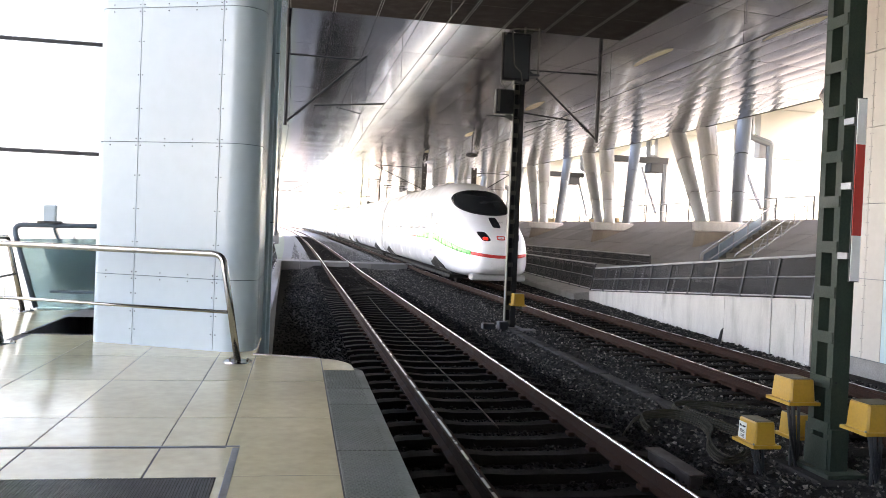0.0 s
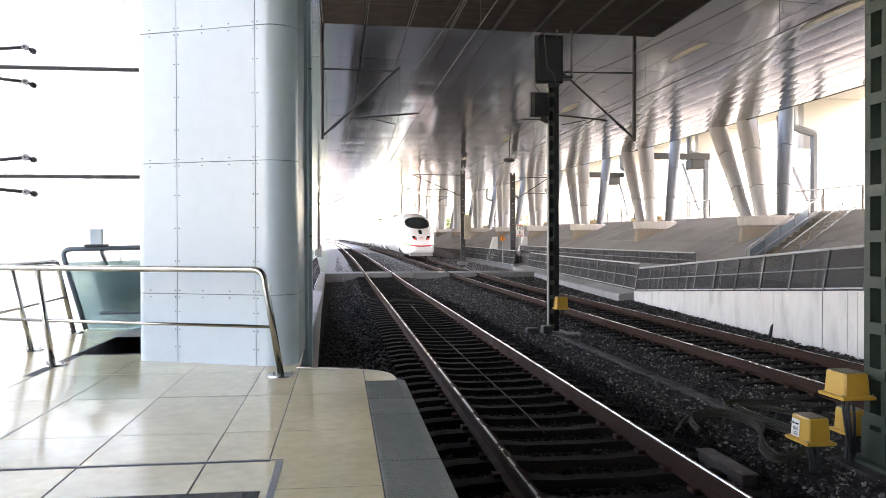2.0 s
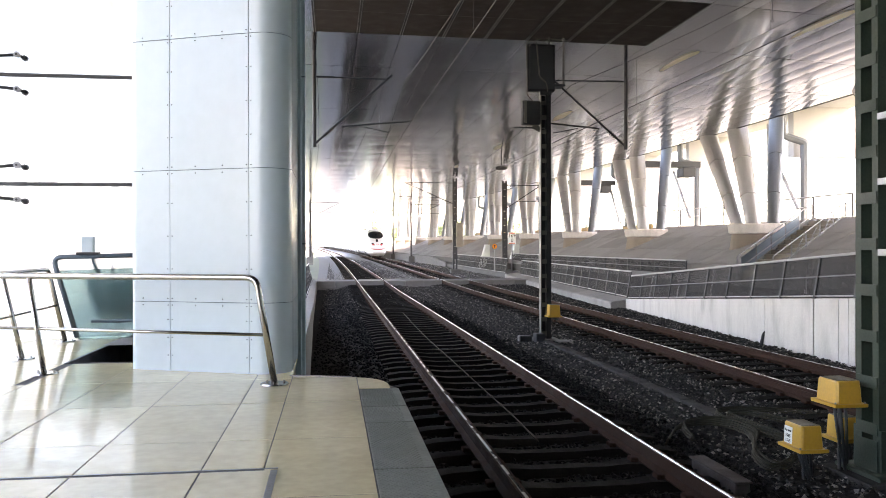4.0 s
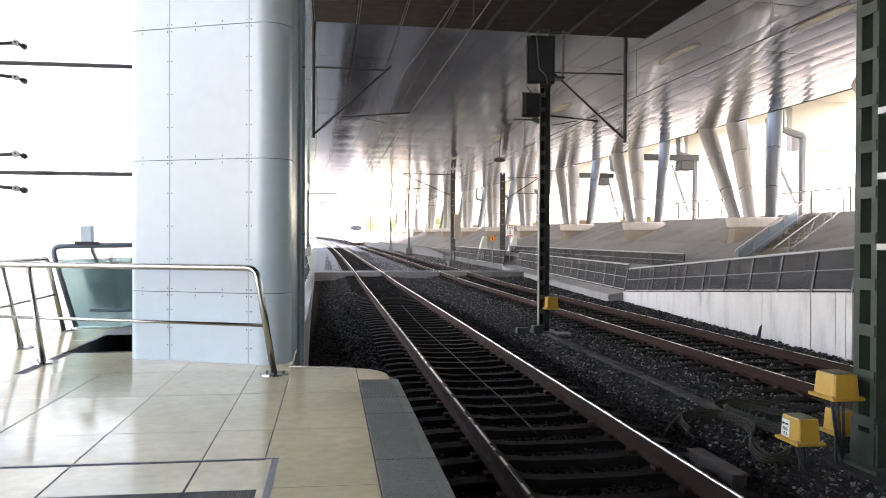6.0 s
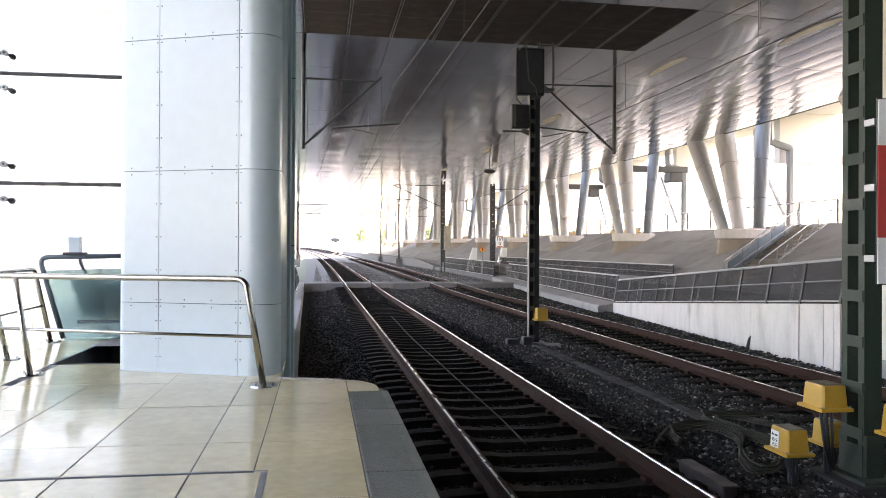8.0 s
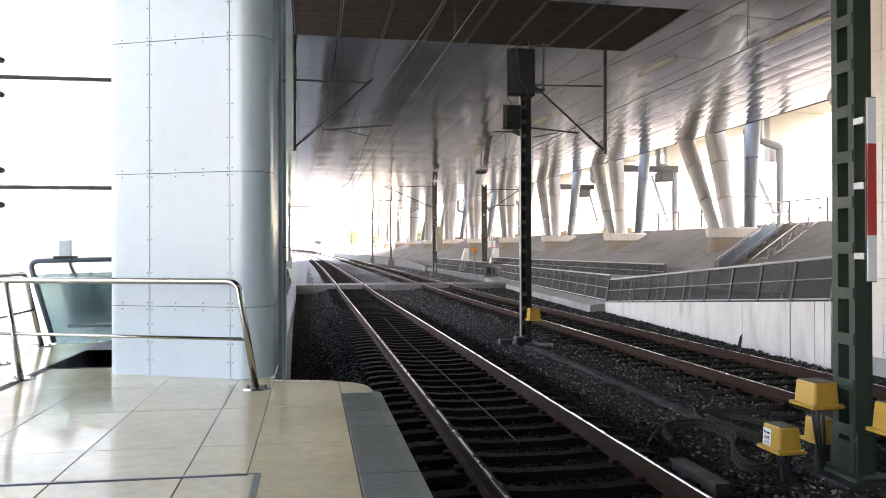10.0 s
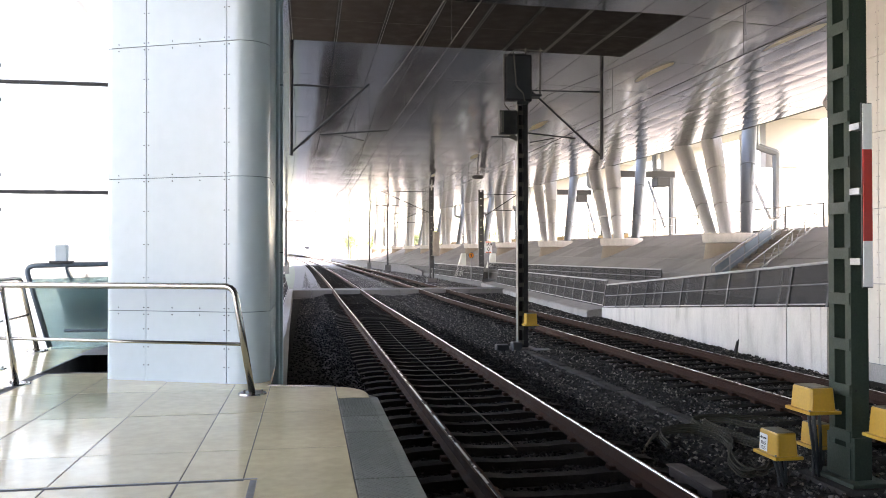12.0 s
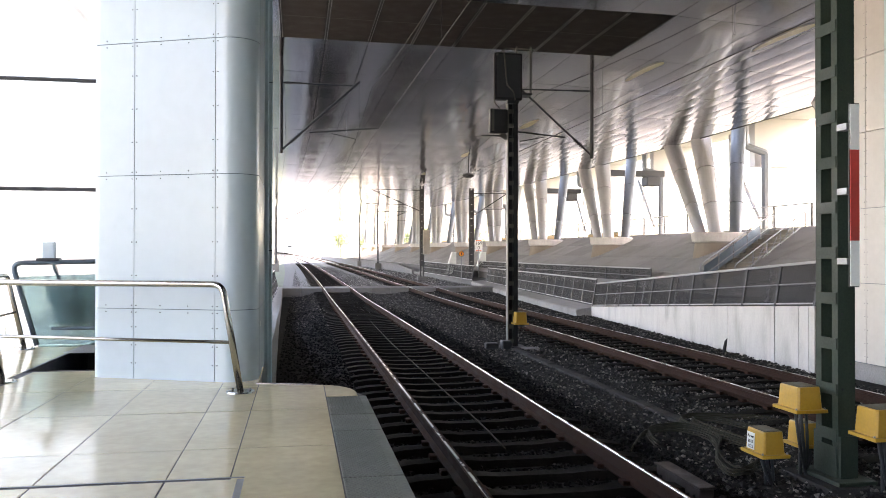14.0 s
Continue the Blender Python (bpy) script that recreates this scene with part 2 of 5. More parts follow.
def thing(name, x=0, y=0, z=0, label="", category="", group="", kind="", rz=0):
    ob = new(name)
    ob.matrix_basis = pose(x, y, z, 0, 0, rz)
    return tagged(ob, label, category, group, kind)


def add_box(bm, x0, x1, y0, y1, z0, z1, bevel=0.0, m=None):
    vs = [bm.verts.new((x, y, z)) for x in (x0, x1) for y in (y0, y1) for z in (z0, z1)]
    fs = [bm.faces.new([vs[i] for i in f]) for f in ((0, 1, 3, 2), (4, 6, 7, 5), (0, 4, 5, 1), (2, 3, 7, 6), (0, 2, 6, 4), (1, 5, 7, 3))]
    if bevel:
        es = list({e for f in fs for e in f.edges})
        r = bmesh.ops.bevel(bm, geom=es, offset=bevel, segments=1, affect="EDGES")
        vs = list({v for v in r["verts"]} | {v for f in r["faces"] for v in f.verts})
    if m is not None:
        bmesh.ops.transform(bm, matrix=m, verts=[v for v in vs if v.is_valid])
    return bm


def box(x0, x1, y0, y1, z0, z1, bevel=0.0, m=None):
    return add_box(bmesh.new(), x0, x1, y0, y1, z0, z1, bevel, m)


def add_tube(bm, a, b, r, r2=None, n=10, caps=True):
    """A round bar from a to b."""
    a, b = Vector(a), Vector(b)
    q = (b - a).to_track_quat("Z", "Y").to_matrix()
    r2 = r if r2 is None else r2
    rings = []
    for c, rad in ((a, r), (b, r2)):
        rings.append([bm.verts.new(c + q @ Vector((rad * math.cos(2 * math.pi * i / n), rad * math.sin(2 * math.pi * i / n), 0))) for i in range(n)])
    for i in range(n):
        bm.faces.new((rings[0][i], rings[0][(i + 1) % n], rings[1][(i + 1) % n], rings[1][i]))
    if caps:
        bm.faces.new(rings[0][::-1])
        bm.faces.new(rings[1])
    return bm


def tube(a, b, r, r2=None, n=10):
    return add_tube(bmesh.new(), a, b, r, r2, n)


def pipe(points, r, n=8):
    """A bent round bar through points."""
    bm = bmesh.new()
    pts = [Vector(p) for p in points]
    rings = []
    side = None
    for i, p in enumerate(pts):
        d = (pts[min(i + 1, len(pts) - 1)] - pts[max(i - 1, 0)]).normalized()
        if side is None:
            side = d.orthogonal().normalized()
        side = (side - d * side.dot(d)).normalized()
        up = d.cross(side)
        rings.append([bm.verts.new(p + r * (side * math.cos(2 * math.pi * k / n) + up * math.sin(2 * math.pi * k / n))) for k in range(n)])
    for a, b in zip(rings, rings[1:]):
        for k in range(n):
            bm.faces.new((a[k], a[(k + 1) % n], b[(k + 1) % n], b[k]))
    bm.faces.new(rings[0][::-1])
    bm.faces.new(rings[-1])
    return bm


def rounded(points, radius, steps=5):
    """Points with their inner corners rounded."""
    pts = [Vector(p) for p in points]
    out = [pts[0]]
    for a, b, c in zip(pts, pts[1:], pts[2:]):
        u, w = (a - b).normalized(), (c - b).normalized()
        for i in range(steps + 1):
            s = i / steps
            p0, p1 = b + u * radius, b + w * radius
            out.append((1 - s) ** 2 * p0 + 2 * s * (1 - s) * b + s * s * p1)
    return out + [pts[-1]]


def prism(outline, z0, z1):
    """An upright prism over an outline in plan."""
    bm = bmesh.new()
    lo = [bm.verts.new((x, y, z0)) for x, y in outline]
    hi = [bm.verts.new((x, y, z1)) for x, y in outline]
    n = len(outline)
    for i in range(n):
        bm.faces.new((lo[i], lo[(i + 1) % n], hi[(i + 1) % n], hi[i]))
    bm.faces.new(lo[::-1])
    bm.faces.new(hi)
    return bm


def along(section, rows, closed=False):
    """A strip: the section (x, z) set at each row (dx, y, dz)."""
    bm = bmesh.new()
    rings = [[bm.verts.new((x + dx, y, z + dz)) for x, z in section] for dx, y, dz in rows]
    n = len(section)
    for a, b in zip(rings, rings[1:]):
        for k in range(n if closed else n - 1):
            bm.faces.new((a[k], a[(k + 1) % n], b[(k + 1) % n], b[k]))
    if closed:
        bm.faces.new(rings[0][::-1])
        bm.faces.new(rings[-1])
    return bm


def text(name, words, size, m, mat, parent):
    """Lettering as a thin mesh, facing the pose's own z."""
    cu = bpy.data.curves.new(name, "FONT")
    cu.body, cu.size, cu.align_x, cu.align_y, cu.extrude = words, size, "CENTER", "CENTER", 0.002
    tmp = bpy.data.objects.new(name, cu)
    scene.collection.objects.link(tmp)
    me = bpy.data.meshes.new_from_object(tmp)
    bpy.data.objects.remove(tmp)
    me.materials.clear()
    me.materials.append(mat)
    ob = new(name, me)
    ob.parent = parent
    ob.matrix_basis = m
    return ob


def bend(y):
    """How far the tracks swing to the left at y."""
    return -1.1e-4 * max(0.0, y - 20) ** 2


def swing(y):
    """How far the hall swings to the left at y."""
    return -4.4e-4 * max(0.0, min(y, 80) - 18) ** 2 - 0.0546 * max(0.0, y - 80)


def lift(y):
    """The line climbs gently past y = 35."""
    return 0.0085 * max(0.0, y - 35)


TRACK = (2.19, 6.96)   # centre lines of the two tracks
PLAT = 0.76          # platform height over the rails
BED = -0.22          # top of the ballast


def stretch(y0, y1):
    """Rows along the tracks, closer near by."""
    ys, y = [], y0
    while y < y1:
        ys.append(y)
        y += 4 if y < 200 else 10
    return ys + [y1]

# ---- the setting ----


def ceiling_z(x):
    return 7.33 - 0.0114 * max(0.0, x + 1) - 0.046 * max(0.0, x - 8.0)


def build_ground():
    # one sheet to the horizon, with a lowered bed between the platforms
    xs = [-3000, -300, -60, -14, -13.9, 20, 20.1, 60, 300, 3000]
    ys = [-3000, -300, -40, 0, 40, 120, 260, 400, 700, 1200, 3000]
    bm = bmesh.new()
    grid = [[bm.verts.new((x + (bend(min(y, 400))), y, -0.62 + lift(min(y, 700)))) for x in xs] for y in ys]
    for a, b in zip(grid, grid[1:]):
        for i in range(len(xs) - 1):
            bm.faces.new((a[i], a[i + 1], b[i + 1], b[i]))
    tagged(part("ground", bm, M_GRASS), "dry grass and gravel ground reaching far off", "ground", kind="structure")
    rows = [(bend(y), y, lift(y)) for y in stretch(-30, 44)]
    far = [(bend(y), y, lift(y)) for y in stretch(44, 420)]
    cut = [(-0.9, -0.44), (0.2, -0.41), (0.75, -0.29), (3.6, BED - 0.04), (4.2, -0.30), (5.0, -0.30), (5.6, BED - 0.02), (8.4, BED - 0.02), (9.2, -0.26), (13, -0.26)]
    tagged(part("ballast_bed", along(cut[:5], rows), M_BALLAST), "ballast bed beside the platform, darkened for its shade", "ballast", kind="structure")
    tagged(part("ballast_bed", along(cut[4:], rows), M_BED), "grey ballast bed between and beside the tracks, outside the painted shade", "ballast", kind="structure")
    tagged(part("gravel_bed", along(cut, far), M_LITGRAVEL), "gravel bed further out, coloured paler for stronger daylight", "ballast", kind="structure")


def build_platform():
    plat = thing("platform_floor", 0, 0, 0, "platform floor of cream polished stone tiles", "floor", kind="structure")
    corner = [(0.17 + 0.28 * math.cos(a), 6.50 + 0.42 * math.sin(a)) for a in [i * math.pi / 16 for i in range(9)]]
    outline = [(-14, -20), (0.51, -20), (0.51, 6.35)] + corner + [(-0.36, 7.08)]
    # the slab is cut round the stairwell: two prisms
    part("slab", prism(outline + [(-0.36, 8.15), (-14, 8.15)], -0.45, PLAT - 0.0022), M_JOINT, plat)
    part("slab", prism([(-14, 8.154), (-2.54, 8.154), (-2.54, 10.4), (-1.7, 10.4), (-1.7, 12), (-14, 12)], -0.45, PLAT - 0.0022), M_JOINT, plat)
    part("slab", prism([(-1.2, 8.154), (-0.38, 8.154), (-0.38, 8.6), (-1.2, 8.6)], -0.45, PLAT - 0.0022), M_JOINT, plat)
    xs = [-14 + 0.58 * i for i in range(20)]
    xs = [x for x in xs if x < -3.2] + [-3.05, -2.45, -1.85, -1.245, -0.64, -0.335, 0.205]
    ys = [-0.82, 0.29, 1.40, 2.51, 3.62, 4.735, 5.86, 6.93]
    g, h = 0.0055, 0.003
    for x0, x1 in zip(xs, xs[1:]):
        for y0, y1 in zip(ys, ys[1:]):
            if x1 < -6 and y0 < 2:
                continue
            lo, hi, right = y0, y1, x1
            if -2.0 < x0 < -0.4 and hi <= 4.0:
                continue
            if -2.0 < x0 < -0.4 and lo < 4.1:
                lo = 4.12
            part("tile", box(x0 + h, right - h, lo + g, hi - g, PLAT - 0.005, PLAT + random.uniform(-0.0012, 0.0012), 0.0012), M_TILE, plat)
        if x1 <= -2.44:
            for y0, y1 in ((6.93, 8.06), (8.06, 9.17), (9.17, 10.28), (10.28, 11.39)):
                part("tile", box(x0 + g, min(x1, -2.54) - h, y0 + g, y1 - g, PLAT - 0.005, PLAT, 0.0012), M_TILE, plat)
        elif x1 < -0.3:
            part("tile", box(x0 + h, x1 - h, 6.93 + g, 8.15, PLAT - 0.005, PLAT, 0.0012), M_TILE, plat)
    # narrow stone strip and the rounded corner at the platform's end
    part("tile", prism([(0.209, 6.354), (0.45, 6.354)] + corner + [(0.209, 6.912)], PLAT - 0.005, PLAT), M_TILE, plat)
    part("tile", prism([(-0.331, 6.936), (0.165, 6.936), (-0.331, 7.07)], PLAT - 0.005, PLAT), M_TILE, plat)
    part("edge_strip", tube((-0.36, 7.085, PLAT), (0.17, 6.925, PLAT), 0.011, n=8), M_STEEL, plat, "thin steel edge strip")
    # studded plates along the edge
    cuts = [6.35, 5.62, 5.10, 4.02, 2.94, 1.86, 0.78, -0.3]
    for hi, lo in zip(cuts, cuts[1:]):
        bm = box(0.209, 0.515, lo + 0.008, hi - 0.008, PLAT - 0.03, PLAT, 0.003)
        if lo > 1.5:
            nx, ny = 10, int((hi - lo) / 0.0215)
            for i in range(nx):
                for j in range(ny):
                    x, y = 0.222 + i * 0.0245 + 0.012 * (j % 2), lo + 0.014 + j * 0.0215
                    v = [bm.verts.new((x + a, y + b, PLAT + 0.0005)) for a, b in ((-0.008, 0), (0, -0.008), (0.008, 0), (0, 0.008))]
                    t = bm.verts.new((x, y, PLAT + 0.004))
                    for k in range(4):
                        bm.faces.new((v[k], v[(k + 1) % 4], t))
        part("edge_plate", bm, M_TACT, plat, "grey studded edge plate")
    # the mat well with its grate
    for x0, x1, y0, y1 in ((-1.85, -0.262, 4.102, 4.12), (-0.30, -0.262, 2.0, 4.081)):
        part("mat_frame", box(x0, x1 - 0.004, y0, y1, PLAT - 0.03, PLAT + 0.002, 0.002), M_GREY, plat, "dull metal mat frame")
    part("tile", box(-0.326, -0.306, 2.0, 3.60, PLAT - 0.005, PLAT, 0.001), M_TILE, plat)
    for x0, x1 in ((-1.845, -1.25), (-1.241, -0.645), (-0.636, -0.306)):
        part("tile", box(x0, x1, 3.608, 4.078, PLAT - 0.005, PLAT, 0.001), M_TILE, plat)
    bm = bmesh.new()
    for i in range(115):
        x = -1.84 + i * 0.0131
        add_box(bm, x, x + 0.008, 2.0, 3.60, PLAT - 0.02, PLAT + 0.002)
    tagged(part("mat_grate", bm, M_GRATE, plat, "ribbed dark entrance mat grate"), kind="stuff")
    # well of the stairs
    well = thing("stairwell", 0, 0, 0, "dark stairwell opening through the platform floor", "stairwell", kind="structure")
    part("wall", box(-2.54, -2.51, 8.16, 10.4, -2.5, PLAT - 0.02), M_DARK, well)
    part("wall", box(-2.51, -1.2, 10.37, 10.4, -2.5, PLAT), M_DARK, well)
    part("wall", box(-2.51, -1.2, 8.16, 8.18, -2.5, PLAT - 0.02), M_DARK, well)
    part("rim", box(-2.54, -2.51, 8.15, 10.4, PLAT - 0.02, PLAT + 0.006, 0.004), M_DARK, well)
    part("rim", box(-2.51, -1.6, 8.15, 8.18, PLAT - 0.02, PLAT + 0.006, 0.004), M_DARK, well)


def build_pillar():
    pil = thing("pillar", 0, 0, 0, "broad pillar clad in pale blue enamel panels with round corners", "pillar", kind="structure")
    u = Vector((0.919, -0.394))
    n = Vector((-0.394, -0.919, 0))
    a = Vector((-1.807, 7.723))

    def at(s):
        p = a + u * s
        return (p.x, p.y)

    def turn(corner, before, after, reach, steps=14):
        """Round one corner of the plan."""
        c, d0, d1 = Vector(corner), Vector(before).normalized(), Vector(after).normalized()
        half = d0.angle(d1) / 2
        p0 = c - d0 * reach
        nrm = Vector((-d0.y, d0.x))
        rad = reach / math.tan(half)
        ctr = p0 + nrm * rad
        a0 = math.atan2(p0.y - ctr.y, p0.x - ctr.x)
        return [(ctr.x + rad * math.cos(a0 + 2 * half * i / steps), ctr.y + rad * math.sin(a0 + 2 * half * i / steps)) for i in range(steps + 1)]
    s1, s2 = 0.40, 1.189
    corner = at(1.575)
    right_arc = turn(corner, u, (0, 1), 0.317, 44)
    left_arc = turn(at(0.0), (0, -1), u, 0.06, 12)
    left = [(left_arc[0][0], 9.2)] + left_arc + [at(s1 - 0.003)]
    mid = [at(s1 + 0.003), at(s2 - 0.003)]
    right = [at(s2 + 0.003)] + right_arc + [(corner[0], 8.6)]
    core = [(x + 0.02, y + 0.02) for x, y in left] + [(x - 0.02, y + 0.02) for x, y in right]
    part("core", prism(core, 0.2, ceiling_z(-1) + 0.02), M_SEAM, pil)
    zs = [PLAT - 0.02, 1.38, 2.56, 3.74, 4.92, 6.1, 7.31]
    for z0, z1 in zip(zs, zs[1:]):
        for field in (left, mid, right):
            bm = bmesh.new()
            lo = [bm.verts.new((x, y, z0 + 0.003)) for x, y in field]
            hi = [bm.verts.new((x, y, z1 - 0.003)) for x, y in field]
            for i in range(len(field) - 1):
                bm.faces.new((lo[i], lo[i + 1], hi[i + 1], hi[i])).smooth = False
            ob = part("panel", bm, M_CLAD, pil)
            so = ob.modifiers.new("thick", "SOLIDIFY")
            so.thickness, so.offset = 0.016, 0
    # small screw heads beside the joints
    head = tube((0, 0, 0), (0, 0, 0.004), 0.006, 0.005, 8)
    first = None
    spots = []
    for z in zs[1:6]:
        for s in (0.12, s1 - 0.022, s1 + 0.022, 0.66, 0.93, s2 - 0.022, s2 + 0.022):
            spots += [(s, z - 0.03), (s, z + 0.03)]
    for z0, z1 in zip(zs, zs[1:]):
        for f in (0.25, 0.5, 0.75):
            for s in (s1 - 0.022, s1 + 0.022, s2 - 0.022, s2 + 0.022):
                spots.append((s, z0 + (z1 - z0) * f))
    turned = n.to_track_quat("Z", "Y").to_matrix().to_4x4()
    for s, z in spots:
        p = at(s)
        m = Matrix.Translation((p[0] + n.x * 0.008, p[1] + n.y * 0.008, z)) @ turned
        if first is None:
            first = part("screw", head, M_DARK, pil)
            first.matrix_basis = m
        else:
            share("screw", first, pil, m)
    # the darker strips behind the round corner, parallel to the track
    part("side_strip", box(-0.42, -0.315, 8.62, 8.70, -0.45, 7.31, 0.01), M_STRIP, pil, "teal grey edge strip")
    part("side_strip", box(-0.45, -0.285, 8.86, 8.98, -0.45, 7.31, 0.01), M_STRIP, pil, "teal grey edge strip")
    part("side_wall", box(-1.5, -0.33, 8.70, 9.4, -0.45, 7.31), M_CLAD, pil)
    for z in (1.9, 3.7, 5.5):
        part("strip_joint", box(-0.45, -0.28, 8.855, 8.86, z, z + 0.012), M_SEAM, pil)


def build_right_side():
    # panelled pillar at the other platform
    pil = thing("panel_wall", 0, 0, 0, "off-white panelled wall beside the far track", "wall", kind="structure")
    # Only the far end is in view; the rest is added to block daylight.
    part("core", box(9.32, 12.4, -15.9, 13.0, 0.06, 7.1), M_SEAM, pil)
    part("plinth", box(9.42, 12.4, -15.9, 13.0, -0.45, 0.058), M_KERB, pil, "recessed stained concrete plinth")
    ys, zs = [-15.9, -10, -5, 0, 4, 6, 8, 10, 11.6, 12.04, 13.0], [0.07, 1.40, 2.65, 3.92, 5.18, 6.44, 7.1]
    for z0, z1 in zip(zs, zs[1:]):
        for y0, y1 in zip(ys, ys[1:]):
            part("panel", box(9.285, 9.32, y0 + 0.004, y1 - 0.004, z0 + 0.004, z1 - 0.004, 0.003), M_CLADW if y0 > 11 else M_STRIP, pil)
        part("panel", box(9.32, 12.4, 13.0, 13.03, z0 + 0.004, z1 - 0.004, 0.003), M_CLADW, pil)
        for f in range(6):
            for dy in (-0.03, 0.03):
                z = z0 + (z1 - z0) * (f + 0.5) / 6
                part("screw", tube((9.286, 12.04 + dy, z), (9.28, 12.04 + dy, z), 0.009, 0.007, 6), M_GREY, pil)
    # the retaining wall of the ramp, a little askew to the track
    wall = thing("ramp_wall", 0, 0, 0, "pale stained concrete retaining wall of a ramp", "wall", kind="structure")

    def edge(y):
        return 9.2 + (y - 15.3) * 0.075

    def top(y):
        return 0.93 - (y - 13.56) * 0.0628
    ys = [13.04, 13.24, 13.57, 14.43, 16.48, 20.0, 23.5, 27.0]
    for y0, y1 in zip(ys, ys[1:]):
        bm = bmesh.new()
        v = []
        for y in (y0 + (0.03 if y0 == 14.43 else 0.008), y1 - 0.008):
            v += [bm.verts.new((edge(y), y, -0.5)), bm.verts.new((edge(y), y, top(y))), bm.verts.new((edge(y) + 0.3, y, top(y))), bm.verts.new((edge(y) + 0.3, y, -0.5))]
        for f in ((0, 1, 5, 4), (1, 2, 6, 5), (2, 3, 7, 6), (0, 3, 2, 1), (4, 5, 6, 7)):
            bm.faces.new([v[i] for i in f])
        part("wall_slab", bm, M_CONC, wall)
    # ramp and path surface behind the wall
    bm = bmesh.new()
    prev = None
    for y in [13.03, 16, 20, 24, 27, 32, 40, 52.9, 53, 70, 87.9, 100, 120, 138]:
        e = edge(y) if y < 53 else 11.5 - (y - 53) * 0.033 if y < 88 else 12.3 + swing(y)
        z = top(y) - 0.01 if y < 27 else 0.05 + lift(y)
        e += 0.28 if y < 27.5 else 0.0
        row = [bm.verts.new((e, y, -0.4)), bm.verts.new((e, y, z)), bm.verts.new((max(e + 0.5, 13.2 + swing(y)), y, z + 0.25))]
        if prev:
            for i in range(2):
                bm.faces.new((prev[i], prev[i + 1], row[i + 1], row[i]))
        prev = row
    tagged(part("path", bm, M_PATH), "grey service path beside the far track", "path", kind="structure")
    for y0, y1 in zip((27.0, 30, 33, 36, 39, 42, 45, 48, 51), (30, 33, 36, 39, 42, 45, 48, 51, 53)):
        part("kerb", along([(0.2, -0.35), (-0.52, -0.35), (-0.55, -0.06), (-0.50, 0.0), (0.0, 0.06), (0.2, 0.09)], [(edge(y) - 0.004 * (y - 27), y, lift(y)) for y in (y0 + 0.01, y1 - 0.01)], True), M_KERB, wall)
    low = [(12.2 + swing(y), y, lift(y) - (0.4 if y < 80 else 0.0)) for y in (76, 84, 92, 100, 110, 120, 130, 140, 150, 165, 180)]
    tagged(part("low_wall", along([(-0.12, -0.6), (-0.12, 0.60), (0.12, 0.60), (0.12, -0.6)], low, True), M_LITGRAVEL), "low grey gravel wall at the foot of the bank", "wall", kind="structure")
    # the paved bank, in slabs
    bank = thing("paved_bank", 0, 0, 0, "sloping bank of grey paving slabs under the piers", "bank", kind="structure")
    part("fill", along([(12.9, 0.2), (12.9, 0.66), (18.0, 2.86), (20, 2.86), (20, 0.2)], [(swing(y), y, lift(y)) for y in stretch(3, 137)], True), M_JOINT, bank)
    x0, z0, x1, z1 = 12.8, 0.66, 18.0, 2.90
    ln = math.hypot(x1 - x0, z1 - z0)
    cuts = [0, 1.4, 2.8, 4.2, ln]
    y = 3.0
    while y < 136:
        dy = 3.0
        for c0, c1 in zip(cuts, cuts[1:]):
            bm = bmesh.new()
            add_box(bm, c0 + 0.014, c1 - 0.014, y + 0.014, y + dy - 0.014, -0.02, 0.03 + random.uniform(-0.004, 0.004), 0.0)
            bmesh.ops.transform(bm, matrix=Matrix.Translation((x0, 0, z0)) @ Matrix.Rotation(-math.atan2(z1 - z0, x1 - x0), 4, "Y"), verts=bm.verts)
            for v in bm.verts:
                v.co += Vector((swing(v.co.y), 0, lift(v.co.y)))
            part("slab", bm, M_SLOPE, bank)
        y += dy
    part("berm", along([(18.02, 2.5), (18.02, 2.93), (26, 2.93), (26, -0.4), (25, -0.4)], [(swing(y), y, lift(y)) for y in stretch(22.1, 137)], True), M_PATH, bank)
    for i in range(1, 9):
        yy = 28.9 + 10.67 * i
        part("guard_board", box(17.75 + swing(yy), 17.9 + swing(yy), yy + 3.5, yy + 8.0, 2.8 + lift(yy), 3.12 + lift(yy), 0.01), M_OCHRE, bank, "low ochre guard board")
        part("guard_board", box(17.74 + swing(yy), 17.91 + swing(yy), yy + 3.5, yy + 8.0, 3.13 + lift(yy), 3.17 + lift(yy)), M_DARK, bank, "dark top strip")
    # retaining wall and bridge parts beyond the opening
    out = thing("outer_wall", 0, 0, 0, "bright concrete wall and beams outside the hall", "wall", kind="structure")
    for i in range(8):
        yy = 24.5 + 10.67 * i
        part("cross_wall", box(21.4 + swing(yy), 24.6 + swing(yy), yy, yy + 0.5, 6.1 + lift(yy), 8.4 + lift(yy)), M_OUT, out)
        sx = swing(yy)
        part("strut", box(23.0 + sx, 23.2 + sx, yy + 5.0, yy + 5.2, 2.4, 8.4 + lift(yy)), M_PIER, out)
        part("strut", tube((20.9 + sx, yy + 1.1, 6.5), (20.9 + sx, yy - 1.2, 3.6), 0.09), M_PIER, out, "thin leaning steel strut")
        part("downpipe", pipe(rounded([(20.7 + sx, yy - 0.3, 8.4), (20.7 + sx, yy - 0.3, 7.02), (21.75 + sx, yy - 0.3, 6.72), (21.75 + sx, yy - 0.3, 2.9)], 0.15), 0.18), M_LEG, out, "grey rain pipe")
